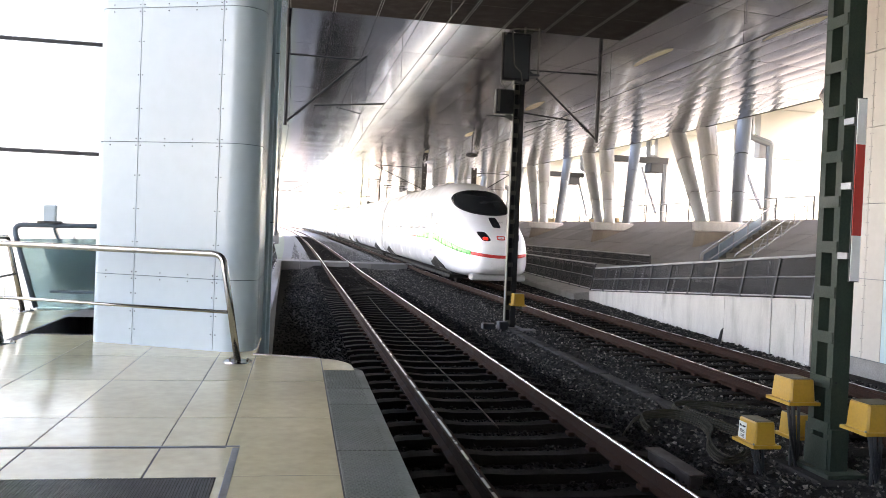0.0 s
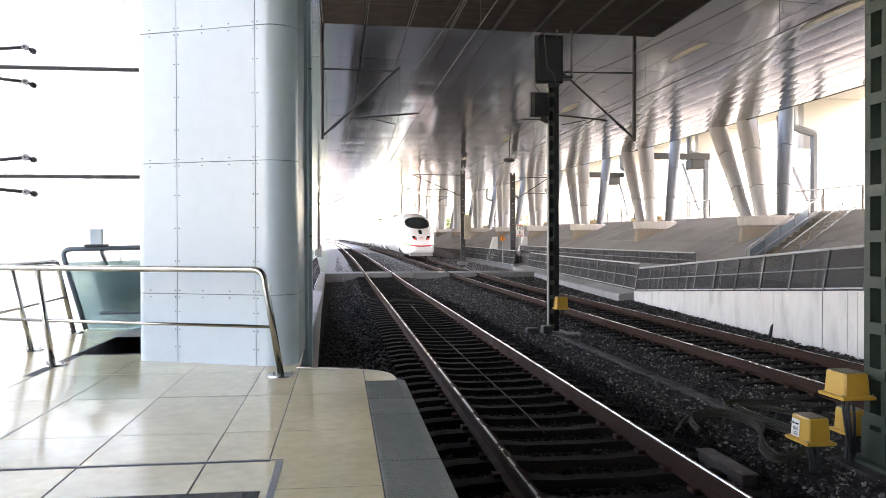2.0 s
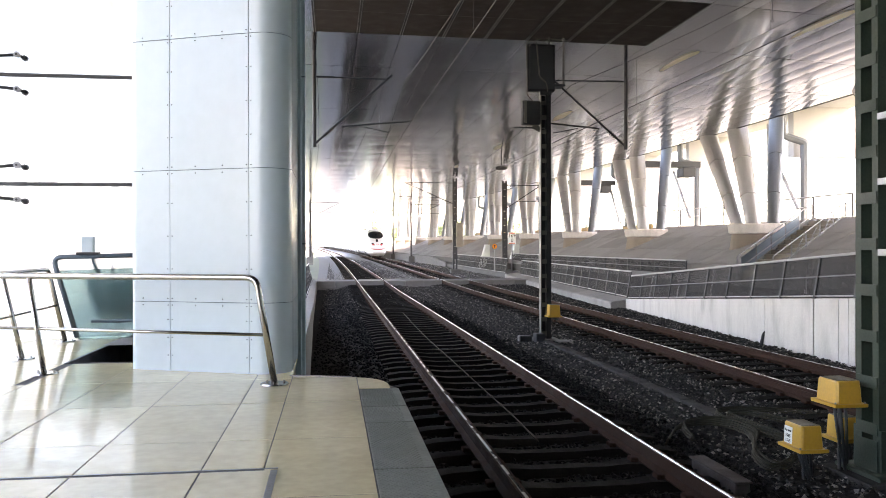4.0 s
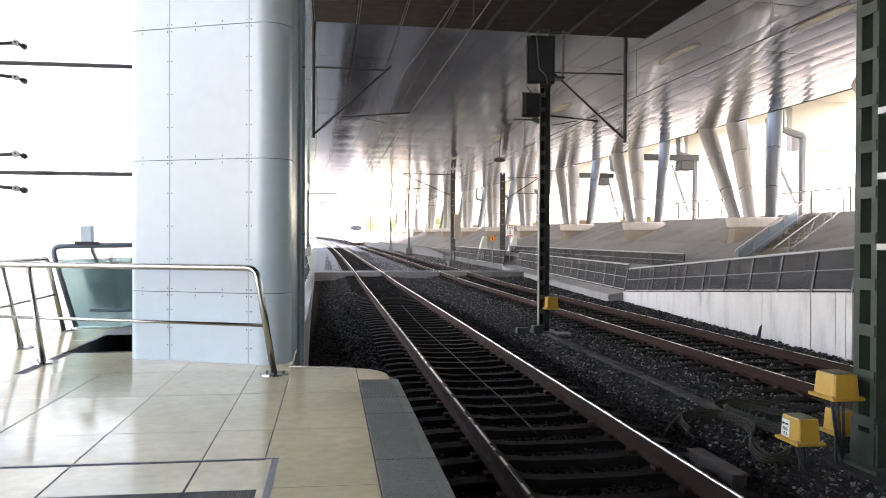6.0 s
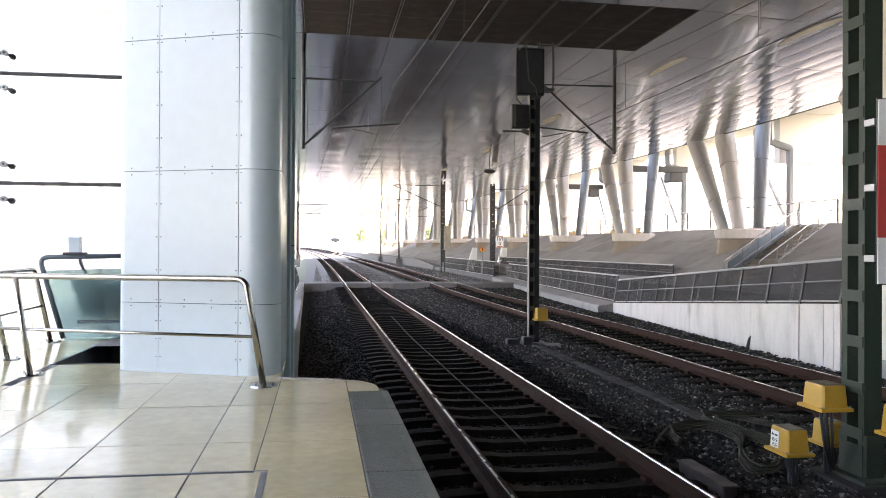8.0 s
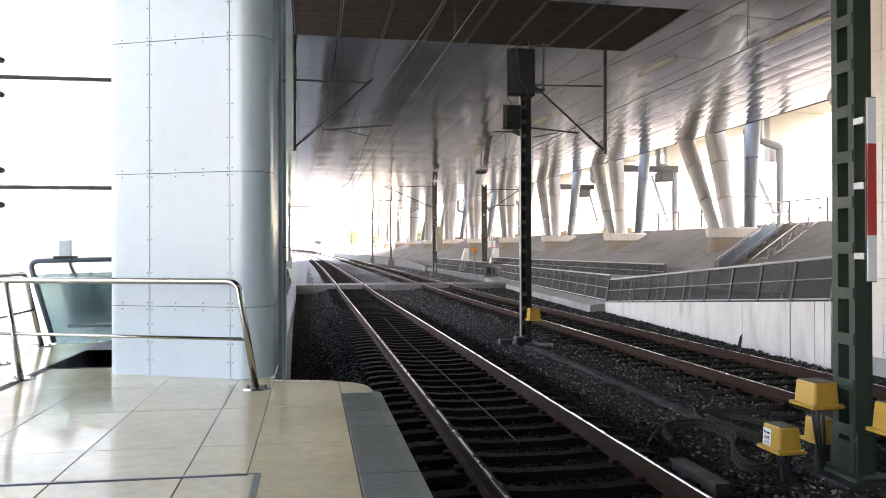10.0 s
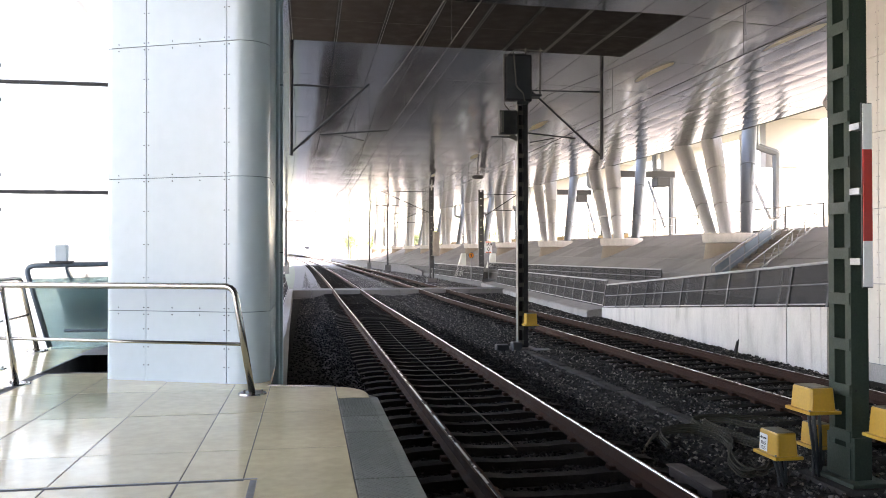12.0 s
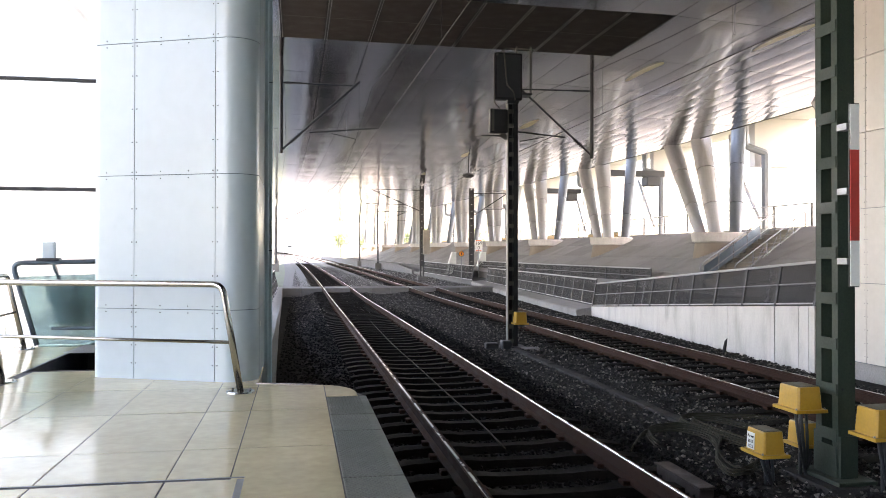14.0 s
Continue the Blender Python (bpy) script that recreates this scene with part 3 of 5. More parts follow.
    for yy, k in ((44.0, 0), (57.0, 1)):
        part("gantry", box(17.4 + swing(yy), 21.2 + swing(yy), yy, yy + 0.4, 6.45, 6.8), M_DARK, out, "dark steel gantry arm")
        part("gantry_lamp", box(20.0 + swing(yy), 20.8 + swing(yy), yy - 0.3, yy + 0.6, 5.9, 6.45, 0.05), M_DARK, out, "dark box under the gantry")
    part("beam", along([(16.7, 8.4), (16.7, 9.4), (24.3, 9.4), (24.3, 8.4)], [(swing(y), y, lift(y)) for y in stretch(-10, 112)], True), M_OUT, out)


def build_ceiling():
    bm = bmesh.new()
    dx, dy = 1.0875, 3.75
    rnd = random.Random(4)
    y = 20.6 - 10 * dy
    dark_y = (16.85, 20.6)
    while y < 144:
        x = -0.43 - 12 * dx
        while x < 16.4:
            x1 = min(x + (dx if x < 10.3 else dx / 2), 16.5)
            y1 = y + dy
            cx, cy = (x + x1) / 2, (y + y1) / 2
            if cy > 72 and cx < -2.4:
                x = x1
                continue
            if cx < (-5 if cy > 13 else -9):
                x = x1
                continue
            if not (-0.5 < cx < 8.27 and dark_y[0] < cy < dark_y[1]):
                tx, ty = rnd.uniform(-1, 1) * 0.0012, rnd.uniform(-1, 1) * 0.0016
                v = []
                nseg, nrow = 7, 9
                amp, belly = rnd.uniform(0.004, 0.009), rnd.uniform(0.002, 0.006)
                for j in range(nrow):
                    r = j / (nrow - 1)
                    yy = y + 0.010 + (y1 - y - 0.020) * r
                    for i in range(nseg):
                        s = i / (nseg - 1)
                        xx = x + 0.006 + (x1 - x - 0.012) * s
                        sag = -belly * (1 - (2 * s - 1) ** 2) - amp * math.sin(math.pi * r)
                        v.append(bm.verts.new((xx + swing(yy), yy, ceiling_z(xx) + lift(yy) + tx * (xx - cx) / dx + ty * (yy - cy) / dy * 2 + sag)))
                for j in range(nrow - 1):
                    for i in range(nseg - 1):
                        k = j * nseg + i
                        bm.faces.new((v[k], v[k + 1], v[k + nseg + 1], v[k + nseg])).smooth = True
            x = x1
        y += dy
    ob = part("ceiling", bm, M_CEIL)
    tagged(ob, "ceiling of satin aluminium panels with fine seams", "ceiling", kind="structure")
    bm = along([(x, ceiling_z(x) + 0.03) for x in (-5, -1, 8, 11, 14, 16.5)] + [(16.5, 7.1), (-5, 8.0)], [(swing(y), y, lift(y)) for y in stretch(-16, 72)], True)
    tagged(part("ceiling_deck", bm, M_VOID), "dark deck above the ceiling panels", "ceiling", kind="structure")
    bm = along([(x, ceiling_z(x) + 0.03) for x in (-2.3, -1, 8, 11, 14, 16.5)] + [(16.5, 7.1), (-2.3, 8.0)], [(swing(y), y, lift(y)) for y in stretch(72.01, 144.3)], True)
    tagged(part("ceiling_deck", bm, M_VOID), "dark deck above the ceiling panels", "ceiling", kind="structure")
    bm = along([(-9.2, 7.36), (-9.2, 8.0), (-5.01, 8.0), (-5.01, 7.36)], [(0, -16, 0), (0, 12.9, 0)], True)
    tagged(part("ceiling_deck", bm, M_VOID), "dark deck above the ceiling panels", "ceiling", kind="structure")
    # the field of dark grilles
    bm = bmesh.new()
    for i in range(8):
        x = -0.43 + dx * i
        y = dark_y[0]
        while y < dark_y[1] - 0.2:
            vs = [bm.verts.new((xx, yy, ceiling_z(xx) - 0.002)) for xx, yy in ((x + 0.05, y + 0.02), (x + dx - 0.05, y + 0.02), (x + dx - 0.05, y + 1.855), (x + 0.05, y + 1.855))]
            bm.faces.new(vs)
            y += 1.875
    tagged(part("ceiling_grille", bm, M_CEILDK), "dark brown perforated ceiling panels", "ceiling", kind="structure")
    bm = bmesh.new()
    for i in range(9):
        x = -0.43 + dx * i
        for s in (-0.035, 0.02):
            v = [bm.verts.new((x + s + a, b, ceiling_z(x) - 0.02)) for a, b in ((0, dark_y[0]), (0.015, dark_y[0]), (0.015, dark_y[1]), (0, dark_y[1]))]
            bm.faces.new(v)
    tagged(part("ceiling_rail", bm, M_GREY), "pale metal rails between the ceiling grilles", "ceiling", kind="structure")
    # far end: edge beam
    rim = part("edge_beam", along([(16.502, 6.735), (16.502, 6.90), (16.56, 6.90), (16.56, 6.735)], [(swing(y), y, lift(y)) for y in stretch(-16, 144.3)], True), M_DARK)
    tagged(rim, "thin dark edge profile of the ceiling", "trim", kind="structure")


def build_glass_wall():
    gw = thing("glass_wall", 0, 0, 0, "frameless glare-veiled glass wall with dark glazing bars", "glass wall", kind="structure")
    y = 10.6
    zs = [PLAT, 2.66, 4.0, 5.34, 7.3]
    xs = [-12.0, -10.3, -8.6, -6.9, -5.2, -3.5, -1.8]
    for x0, x1 in zip(xs, xs[1:]):
        for z0, z1 in zip(zs, zs[1:]):
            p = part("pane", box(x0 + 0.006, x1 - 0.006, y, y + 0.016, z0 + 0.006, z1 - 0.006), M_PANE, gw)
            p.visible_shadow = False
    for z in zs[1:4]:
        part("glazing_bar", box(-12, -1.8, y - 0.05, y - 0.002, z - 0.022, z + 0.022, 0.006), M_DARK, gw, "dark glazing bar")
    for x in (-3.78, -7.18):
        for z in zs[1:4]:
            for dz in (-0.20, 0.22):
                arm = part("fitting", pipe(rounded([(x - 0.62, y - 0.20, z + dz * 0.35), (x - 0.40, y - 0.19, z + dz * 0.80), (x, y - 0.15, z + dz)], 0.15), 0.021, 10), M_DARK, gw, "dark steel spider arm", True)
                part("cap", tube((x, y - 0.18, z + dz), (x, y - 0.12, z + dz), 0.040, 0.034, 16), M_GREY, arm, "round steel cap")
                part("bolt", tube((x, y - 0.19, z + dz), (x, y - 0.18, z + dz), 0.015, 0.013, 6), M_DARK, arm)
                part("disc", tube((x + 0.045, y - 0.05, z + dz - 0.015), (x + 0.045, y - 0.002, z + dz - 0.015), 0.036, 0.036, 14), M_DARK, arm)
                part("pin", tube((x + 0.005, y - 0.12, z + dz), (x + 0.045, y - 0.05, z + dz - 0.015), 0.018, 0.018, 8), M_DARK, arm)


build_ground()
build_platform()
build_pillar()
build_right_side()
build_ceiling()
build_glass_wall()
# Added pale slab: carries the left piers and bounces sunlight inside.
tagged(part("bounce_slab", along([(-46, -0.64), (-46, 1.3), (-11, 1.3), (-10, -0.64)], [(0, y, 0) for y in stretch(-20, 110)], True), M_CONC), "added pale slab beyond the glass wall that bounces sunlight in", "bank", kind="structure")
# Both walls stay out of view and only hold back daylight.
tagged(part("side_wall", box(17.6, 18.2, -16.1, 22, -0.45, 8), M_LID), "unseen wall added to keep daylight out of the hall", "wall", kind="structure")
tagged(part("end_wall", box(-14, 20, -16.5, -16.1, -0.45, 8), M_LID), "unseen wall added to keep daylight out of the hall", "wall", kind="structure")

# ---- tracks ----


def build_track(x0, label):
    tr = thing("track", 0, 0, 0, label, "track", "tracks")
    rows = [(x0 + bend(y), y, lift(y)) for y in stretch(-12, 420)]
    for s in (-1, 1):
        c = s * 0.753
        sec = [(c - 0.07, -0.17), (c - 0.07, -0.155), (c - 0.012, -0.13), (c - 0.010, -0.055), (c - 0.034, -0.042), (c - 0.036, -0.006), (c + 0.036, -0.006), (c + 0.034, -0.042), (c + 0.010, -0.055), (c + 0.012, -0.13), (c + 0.07, -0.155), (c + 0.07, -0.17)]
        rail = part("rail", along(sec, rows, True), M_RUST, tr, "rusty steel rail with a polished head")
        part("running_face", along([(c - 0.014, -0.006), (c - 0.011, -0.001), (c + 0.009, -0.001), (c + 0.012, -0.006)], rows), M_RAIL, rail, "shining worn rail head")
    # sleepers
    bm = bmesh.new()
    sec = [(-1.3, 0.17, 0.05), (-1.1, 0.17, 0.02), (-0.55, 0.165, 0.02), (-0.35, 0.13, -0.012), (0.35, 0.13, -0.012), (0.55, 0.165, 0.02), (1.1, 0.17, 0.02), (1.3, 0.17, 0.05)]
    rings = []
    for x, w, drop in sec:
        t = -0.175 - (drop if abs(x) > 1.05 else 0.0) - (0.02 if abs(x) < 0.4 else 0)
        h = w * 0.72
        rings.append([bm.verts.new(p) for p in ((x, -w * 0.85, -0.36), (x, -h * 0.8, t), (x, h * 0.8, t), (x, w * 0.85, -0.36))])
    for a, b in zip(rings, rings[1:]):
        for k in range(3):
            bm.faces.new((a[k], a[k + 1], b[k + 1], b[k]))
    bm.faces.new(rings[0])
    bm.faces.new(rings[-1])
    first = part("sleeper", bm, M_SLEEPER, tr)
    first.matrix_basis = pose(x0, 2, 0)
    clip0 = part("fastening", box(-0.035, 0.035, -0.06, 0.06, -0.172, -0.128, 0.008), M_RUST, first)
    clip0.matrix_basis = pose(-0.87, 0, 0)
    for d in (-0.64, 0.64, 0.87):
        share("fastening", clip0, first, pose(d, 0, 0))
    y = 2.0
    i = 0
    rest = bmesh.new()
    while y < 130:
        y += 0.6
        i += 1
        if i < 150:
            o = share("sleeper", first, tr, pose(x0 + bend(y) + random.uniform(-0.012, 0.012), y, lift(y) + random.uniform(-0.006, 0.004), 0, 0, random.uniform(-0.5, 0.5)))
            if i < 55:
                for d in (-0.87, -0.64, 0.64, 0.87):
                    share("fastening", clip0, o, pose(d, 0, 0))
        else:
            add_box(rest, x0 + bend(y) - 1.3, x0 + bend(y) + 1.3, y - 0.11, y + 0.11, lift(y) - 0.36, lift(y) - 0.18)
    tagged(part("sleeper_row", rest, M_SLEEPER, tr), kind="stuff")
    return tr


build_track(TRACK[0], "railway track with rusty rails on concrete sleepers")
build_track(TRACK[1], "railway track with brown rails beside the ramp wall")


def stones(name, spots, size, mat, label, seed):
    """Loose broken stones as one mesh."""
    rng = np.random.default_rng(seed)
    base = np.array([(0, 0, 1), (0.9, 0, 0.15), (0.1, 0.95, 0.1), (-0.85, 0.1, 0.2), (-0.05, -0.9, 0.1), (0, 0, -0.7)])
    tri = np.array([(0, 1, 2), (0, 2, 3), (0, 3, 4), (0, 4, 1), (5, 2, 1), (5, 3, 2), (5, 4, 3), (5, 1, 4)])
    n = len(spots)
    v = np.repeat(base[None], n, 0) * (1 + rng.uniform(-0.35, 0.35, (n, 6, 3)))
    v *= rng.uniform(0.5, 1.0, (n, 1, 1)) * size * np.stack([np.ones(n), rng.uniform(0.6, 1, n), rng.uniform(0.5, 0.9, n)], -1)[:, None]
    a, b = rng.uniform(0, 6.28, n), rng.uniform(-0.7, 0.7, n)
    ca, sa, cb, sb = np.cos(a), np.sin(a), np.cos(b), np.sin(b)
    one, nul = np.ones(n), np.zeros(n)
    rz = np.stack([np.stack([ca, -sa, nul], -1), np.stack([sa, ca, nul], -1), np.stack([nul, nul, one], -1)], 1)
    rx = np.stack([np.stack([one, nul, nul], -1), np.stack([nul, cb, -sb], -1), np.stack([nul, sb, cb], -1)], 1)
    v = np.einsum("nij,nkj->nki", np.einsum("nij,njk->nik", rz, rx), v) + spots[:, None]
    f = tri[None] + 6 * np.arange(n)[:, None, None]
    me = bpy.data.meshes.new(name)
    me.from_pydata(v.reshape(-1, 3).tolist(), [], f.reshape(-1, 3).tolist())
    me.materials.append(mat)
    return tagged(new(name, me), label, "ballast", kind="stuff")


def bed_height(x):
    return np.interp(x, [-0.9, 0.2, 0.75, 3.6, 4.2, 5.0, 5.6, 8.4, 9.2, 11], [-0.44, -0.40, -0.26, BED, -0.30, -0.30, BED, BED, -0.24, -0.22])


def vary_stones(stone):
    """A shade of its own for each stone."""
    nt = stone.node_tree
    geo = nt.nodes.new("ShaderNodeNewGeometry")
    mr = nt.nodes.new("ShaderNodeMapRange")
    mr.inputs[3].default_value, mr.inputs[4].default_value = 0.45, 3.6
    pw = nt.nodes.new("ShaderNodeMath")
    pw.operation = "POWER"
    pw.inputs[1].default_value = 5.0
    nt.links.new(geo.outputs["Random Per Island"], pw.inputs[0])
    nt.links.new(pw.outputs[0], mr.inputs[0])
    sc = nt.nodes.new("ShaderNodeVectorMath")
    sc.operation = "SCALE"
    b = nt.nodes["Principled BSDF"]
    old = b.inputs["Base Color"].links[0].from_socket
    nt.links.new(old, sc.inputs[0])
    nt.links.new(mr.outputs[0], sc.inputs["Scale"])
    nt.links.new(sc.outputs[0], b.inputs["Base Color"])


def build_ballast():
    rng = np.random.default_rng(7)
    # island variation of the stones
    for stone in (M_STONE, M_STONE2, M_DIMMED):
        vary_stones(stone)
    for n, (y0, y1), size, seed in ((48000, (5.0, 14), 0.036, 1), (42000, (14, 28), 0.042, 2), (30000, (28, 44), 0.05, 3), (20000, (46.9, 72), 0.06, 4), (12000, (72, 105), 0.08, 5)):
        x = rng.uniform(-0.4, 10.9, n)
        y = rng.uniform(y0, y1, n)
        keep = x < np.where(y < 27, 9.2, 8.6) + (y - 15.3) * 0.071
        for c in TRACK:
            u = np.abs(x - c - np.interp(y, [0, 20, 40, 60, 80, 105], [0, 0, -0.04, -0.18, -0.4, -0.8]))
            keep &= ~((np.abs(u - 0.753) < 0.09))
            inside = u < 1.3
            ph = np.abs((y - 2.0 + 0.3) % 0.6 - 0.3)
            keep &= ~(inside & (ph < 0.15))
        x, y = x[keep], y[keep]
        z = bed_height(x) + 0.0085 * np.maximum(0, y - 35) + rng.uniform(-0.02, 0.015, len(x))
        # Stones near the platform take the tone darkened for its shade.
        dimmed = (x < 3.95 + rng.normal(0, 0.12, len(x))) & (y < 30 + rng.normal(0, 3, len(x)))
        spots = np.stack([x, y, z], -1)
        if dimmed.any():
            stones("ballast_stones", spots[dimmed] - (0, 0, 0.015), size, M_DIMMED, "loose dark shade-toned ballast stones", seed + 10)
        # Past the crossing the stones switch to the paler, daylit tone.
        stones("ballast_stones", spots[~dimmed], size, M_STONE if seed < 4 else M_STONE2, "loose broken grey ballast stones", seed)


build_ballast()


def build_crossing():
    cr = thing("crossing", 0, 44.5, 0.09, "concrete plank crossing over both tracks", "crossing")
    spans = [(-0.9, 1.36), (1.52, 2.88), (3.04, 6.1), (6.3, 7.63), (7.8, 11.4)]
    for x0, x1 in spans:
        n = max(1, round((x1 - x0) / 1.2))
        w = (x1 - x0) / n
        for i in range(n):
            part("plank", box(x0 + i * w + 0.01 - 0.08, x0 + (i + 1) * w - 0.01 - 0.08, 0, 2.4, -0.5, 0.005, 0.02), M_LID, cr)


build_crossing()

# ---- railings and guard ----


def railing(points, lean, height, label, mids=(0.46,)):
    """Tubular steel railing with leaning posts; points: post feet; ends overhang by the first and last point."""
    r = thing("railing", 0, 0, 0, label, "railing", "steel railings")
    ln = Vector((*lean, 0))
    foot = [Vector((x, y, PLAT)) for x, y, post in points]
    tops = [p + ln + Vector((0, 0, height)) for p in foot]
    path = rounded([foot[0]] + tops, 0.09) if points[0][2] else tops
    part("top_rail", pipe([Vector(p) for p in path], 0.027, 12), M_STEEL, r, smooth=True)
    for m in mids:
        part("middle_rail", tube(foot[0] + ln * m + Vector((0, 0, height * m)), foot[-1] + ln * m + Vector((0, 0, height * m)), 0.014, n=10), M_STEEL, r, smooth=True)
    for i, (x, y, post) in enumerate(points):
        if not post:
            continue
        if i > 0:
            part("post", tube(foot[i], tops[i], 0.024, n=12), M_STEEL, r, smooth=True)
        fl = part("base_plate", tube(foot[i], foot[i] + Vector((0, 0, 0.012)), 0.115, 0.11, 20), M_STEEL, r)
        for k in range(3):
            a = k * 2.1 + 0.4
            c = foot[i] + Vector((0.08 * math.cos(a), 0.08 * math.sin(a), 0.012))
            part("bolt", tube(c, c + Vector((0, 0, 0.016)), 0.010, 0.008, 6), M_STEEL, fl)
    return r


railing([(-0.46, 6.67, True), (-2.51, 7.54, True), (-3.4, 7.92, False)], (-0.15, 0.064), 0.86, "brushed steel tube railing with leaning posts beside the pillar")
railing([(-3.15, 10.17, True), (-3.07, 8.6, True), (-3.0, 7.2, False)], (-0.19, 0.0), 0.86, "brushed steel tube railing along the stairwell", (0.5,))


def build_guard():
    g = thing("glass_balustrade", 0, 0, 0, "green glass stair balustrade in a bent steel frame", "balustrade")
    y = 10.36
    part("top_rail", pipe(rounded([(-3.07, y, PLAT + 0.02), (-3.35, y, 1.76), (-1.4, y, 1.80)], 0.12), 0.03, 10), M_SEAM, g, "blue grey bent frame", True)
    bm = bmesh.new()
    v = [bm.verts.new(p) for p in ((-3.05, y, PLAT), (-3.27, y, 1.60), (-1.4, y, 1.66), (-1.4, y, PLAT))]
    bm.faces.new(v)
    p = part("pane", bm, M_GUARD, g)
    p.modifiers.new("thick", "SOLIDIFY").thickness = 0.016
    bm = bmesh.new()
    bm.faces.new([bm.verts.new(q) for q in ((-2.95, y + 0.35, 1.0), (-3.12, y + 0.35, 1.55), (-1.4, y + 0.35, 1.60), (-1.4, y + 0.35, 1.0))])
    q = part("pane", bm, M_GUARD2, g, "second glass pane across the stairs, tinted for their shade")
    q.modifiers.new("thick", "SOLIDIFY").thickness = 0.016
    for x in (-2.62, -2.1):
        part("post", tube((x, y + 0.3, PLAT - 0.3), (x - 0.12, y + 0.3, 1.66), 0.02), M_SEAM, g)
    part("lower_rail", tube((-2.9, y - 0.02, 0.98), (-1.4, y - 0.02, 0.98), 0.02), M_SEAM, g)
    for z in (1.14, 1.27):
        part("inner_rail", tube((-2.95, y + 0.3, z), (-1.4, y + 0.3, z + 0.01), 0.014), M_SEAM, g)
    part("inner_handrail", pipe(rounded([(-2.86, y + 0.26, 1.5), (-2.98, y + 0.26, 1.76), (-1.4, y + 0.26, 1.80)], 0.08), 0.024, 10), M_SEAM, g, "", True)
    part("stringer", tube((-2.3, y + 0.45, 0.8), (-1.4, y + 0.45, 1.02), 0.03), M_CLAD, g, "pale stair edge behind the glass")
    post = thing("control_post", -2.95, 10.36, 1.79, "small grey box on the stair balustrade", "control box")
    part("body", box(-0.06, 0.08, -0.04, 0.04, 0, 0.22, 0.01), M_CLAD, post)
    part("foot", box(-0.12, 0.14, -0.05, 0.05, -0.0, 0.03, 0.005), M_DARK, post)


build_guard()

# ---- fences ----


def fence(points, step, height, lean, label, infill=True, rails=(1.0, 0.52, 0.06)):
    """Leaning posts with rails and mesh panels; points: feet (x, y, z)."""
    fe = thing("fence", 0, 0, 0, label, "fence", "path fences")
    pts = [Vector(p) for p in points]
    up = Vector((lean, 0, height))
    for a, b in zip(pts, pts[1:]):
        n = max(1, round((b - a).length / step))
        for i in range(n):
            p, q = a.lerp(b, i / n), a.lerp(b, (i + 1) / n)
            part("post", add_box(bmesh.new(), -0.02, 0.02, -0.032, 0.032, 0, 1, 0, Matrix.Translation(p) @ Matrix(((1, 0, up.x, 0), (0, 1, up.y, 0), (0, 0, up.z, 0), (0, 0, 0, 1)))), M_DARK, fe)
            if infill:
                d = (q - p) * 0.04
                bm = bmesh.new()
                v = [bm.verts.new(w) for w in (p + d + up * 0.08, q - d + up * 0.08, q - d + up * 0.97, p + d + up * 0.97)]
                bm.faces.new(v)
                part("mesh_panel", bm, M_FENCE, fe)
        for r in rails:
            part("rail", tube(a + up * r, b + up * r, 0.026 if r == 1.0 else 0.014, n=8), M_PIER if r != 0.52 else M_GREY, fe)
    return fe


def ramp_x(y):
    return 9.24 + (y - 15.3) * 0.075


ramp_fence = fence([(ramp_x(y), y, 0.93 - (y - 13.56) * 0.0628) for y in (13.1, 26.9)], 1.4, 0.80, 0.14, "leaning galvanised mesh fence on the ramp wall")
for y in (14.95, 17.3, 19.75, 22.2, 24.7):
    foot = Vector((ramp_x(y) + 0.05, y, 0.93 - (y - 13.56) * 0.0628))
    part("stiffener", add_box(bmesh.new(), -0.015, 0.015, -0.03, 0.03, 0.04, 0.96, 0, Matrix.Translation(foot) @ Matrix(((1, 0, 0.14, 0), (0, 1, 0, 0), (0, 0, 0.78, 0), (0, 0, 0, 1)))), M_PIER, ramp_fence, "pale punched steel stiffener")
fence([(ramp_x(27), 27, 0.12), (ramp_x(40), 40, 0.14), (ramp_x(51), 51, 0.16)], 1.4, 0.92, 0.16, "leaning galvanised mesh fence along the service path")
fence([(11.55, 53.6, 0.18), (10.9, 73, 0.36)], 1.5, 1.0, 0.16, "leaning galvanised mesh fence further along the path")
fence([(13.2, 29, 0.78), (13.2 + swing(42), 42, 0.82), (13.2 + swing(56), 56, 0.9)], 1.5, 0.6, 0.0, "low galvanised fence at the foot of the bank")
fence([(-0.92, 29.0, 0.13), (-1.08, 45.5, 0.14)], 1.8, 0.9, -0.22, "leaning mesh fence on the ledge beside the pillar")

# ledge under the left fence
led = thing("ledge_wall", 0, 0, 0, "worn grey concrete ledge of the near service path", "wall", kind="structure")
bm = bmesh.new()
prev = None
for x, y, z in [(-0.33, 9.4, 0.76), (-0.36, 13, 0.70), (-0.42, 16, 0.58), (-0.6, 26, 0.08), (-0.86, 46, 0.1)]:
    row = [bm.verts.new(p) for p in ((x, y, -0.5), (x, y, z), (x - 0.5, y, z + 0.03), (x - 2.2, y, z + 0.03))]
    if prev:
        for i in range(3):
            bm.faces.new((prev[i], prev[i + 1], row[i + 1], row[i]))
    prev = row
part("wall", bm, M_KERB, led)

# ---- piers ----


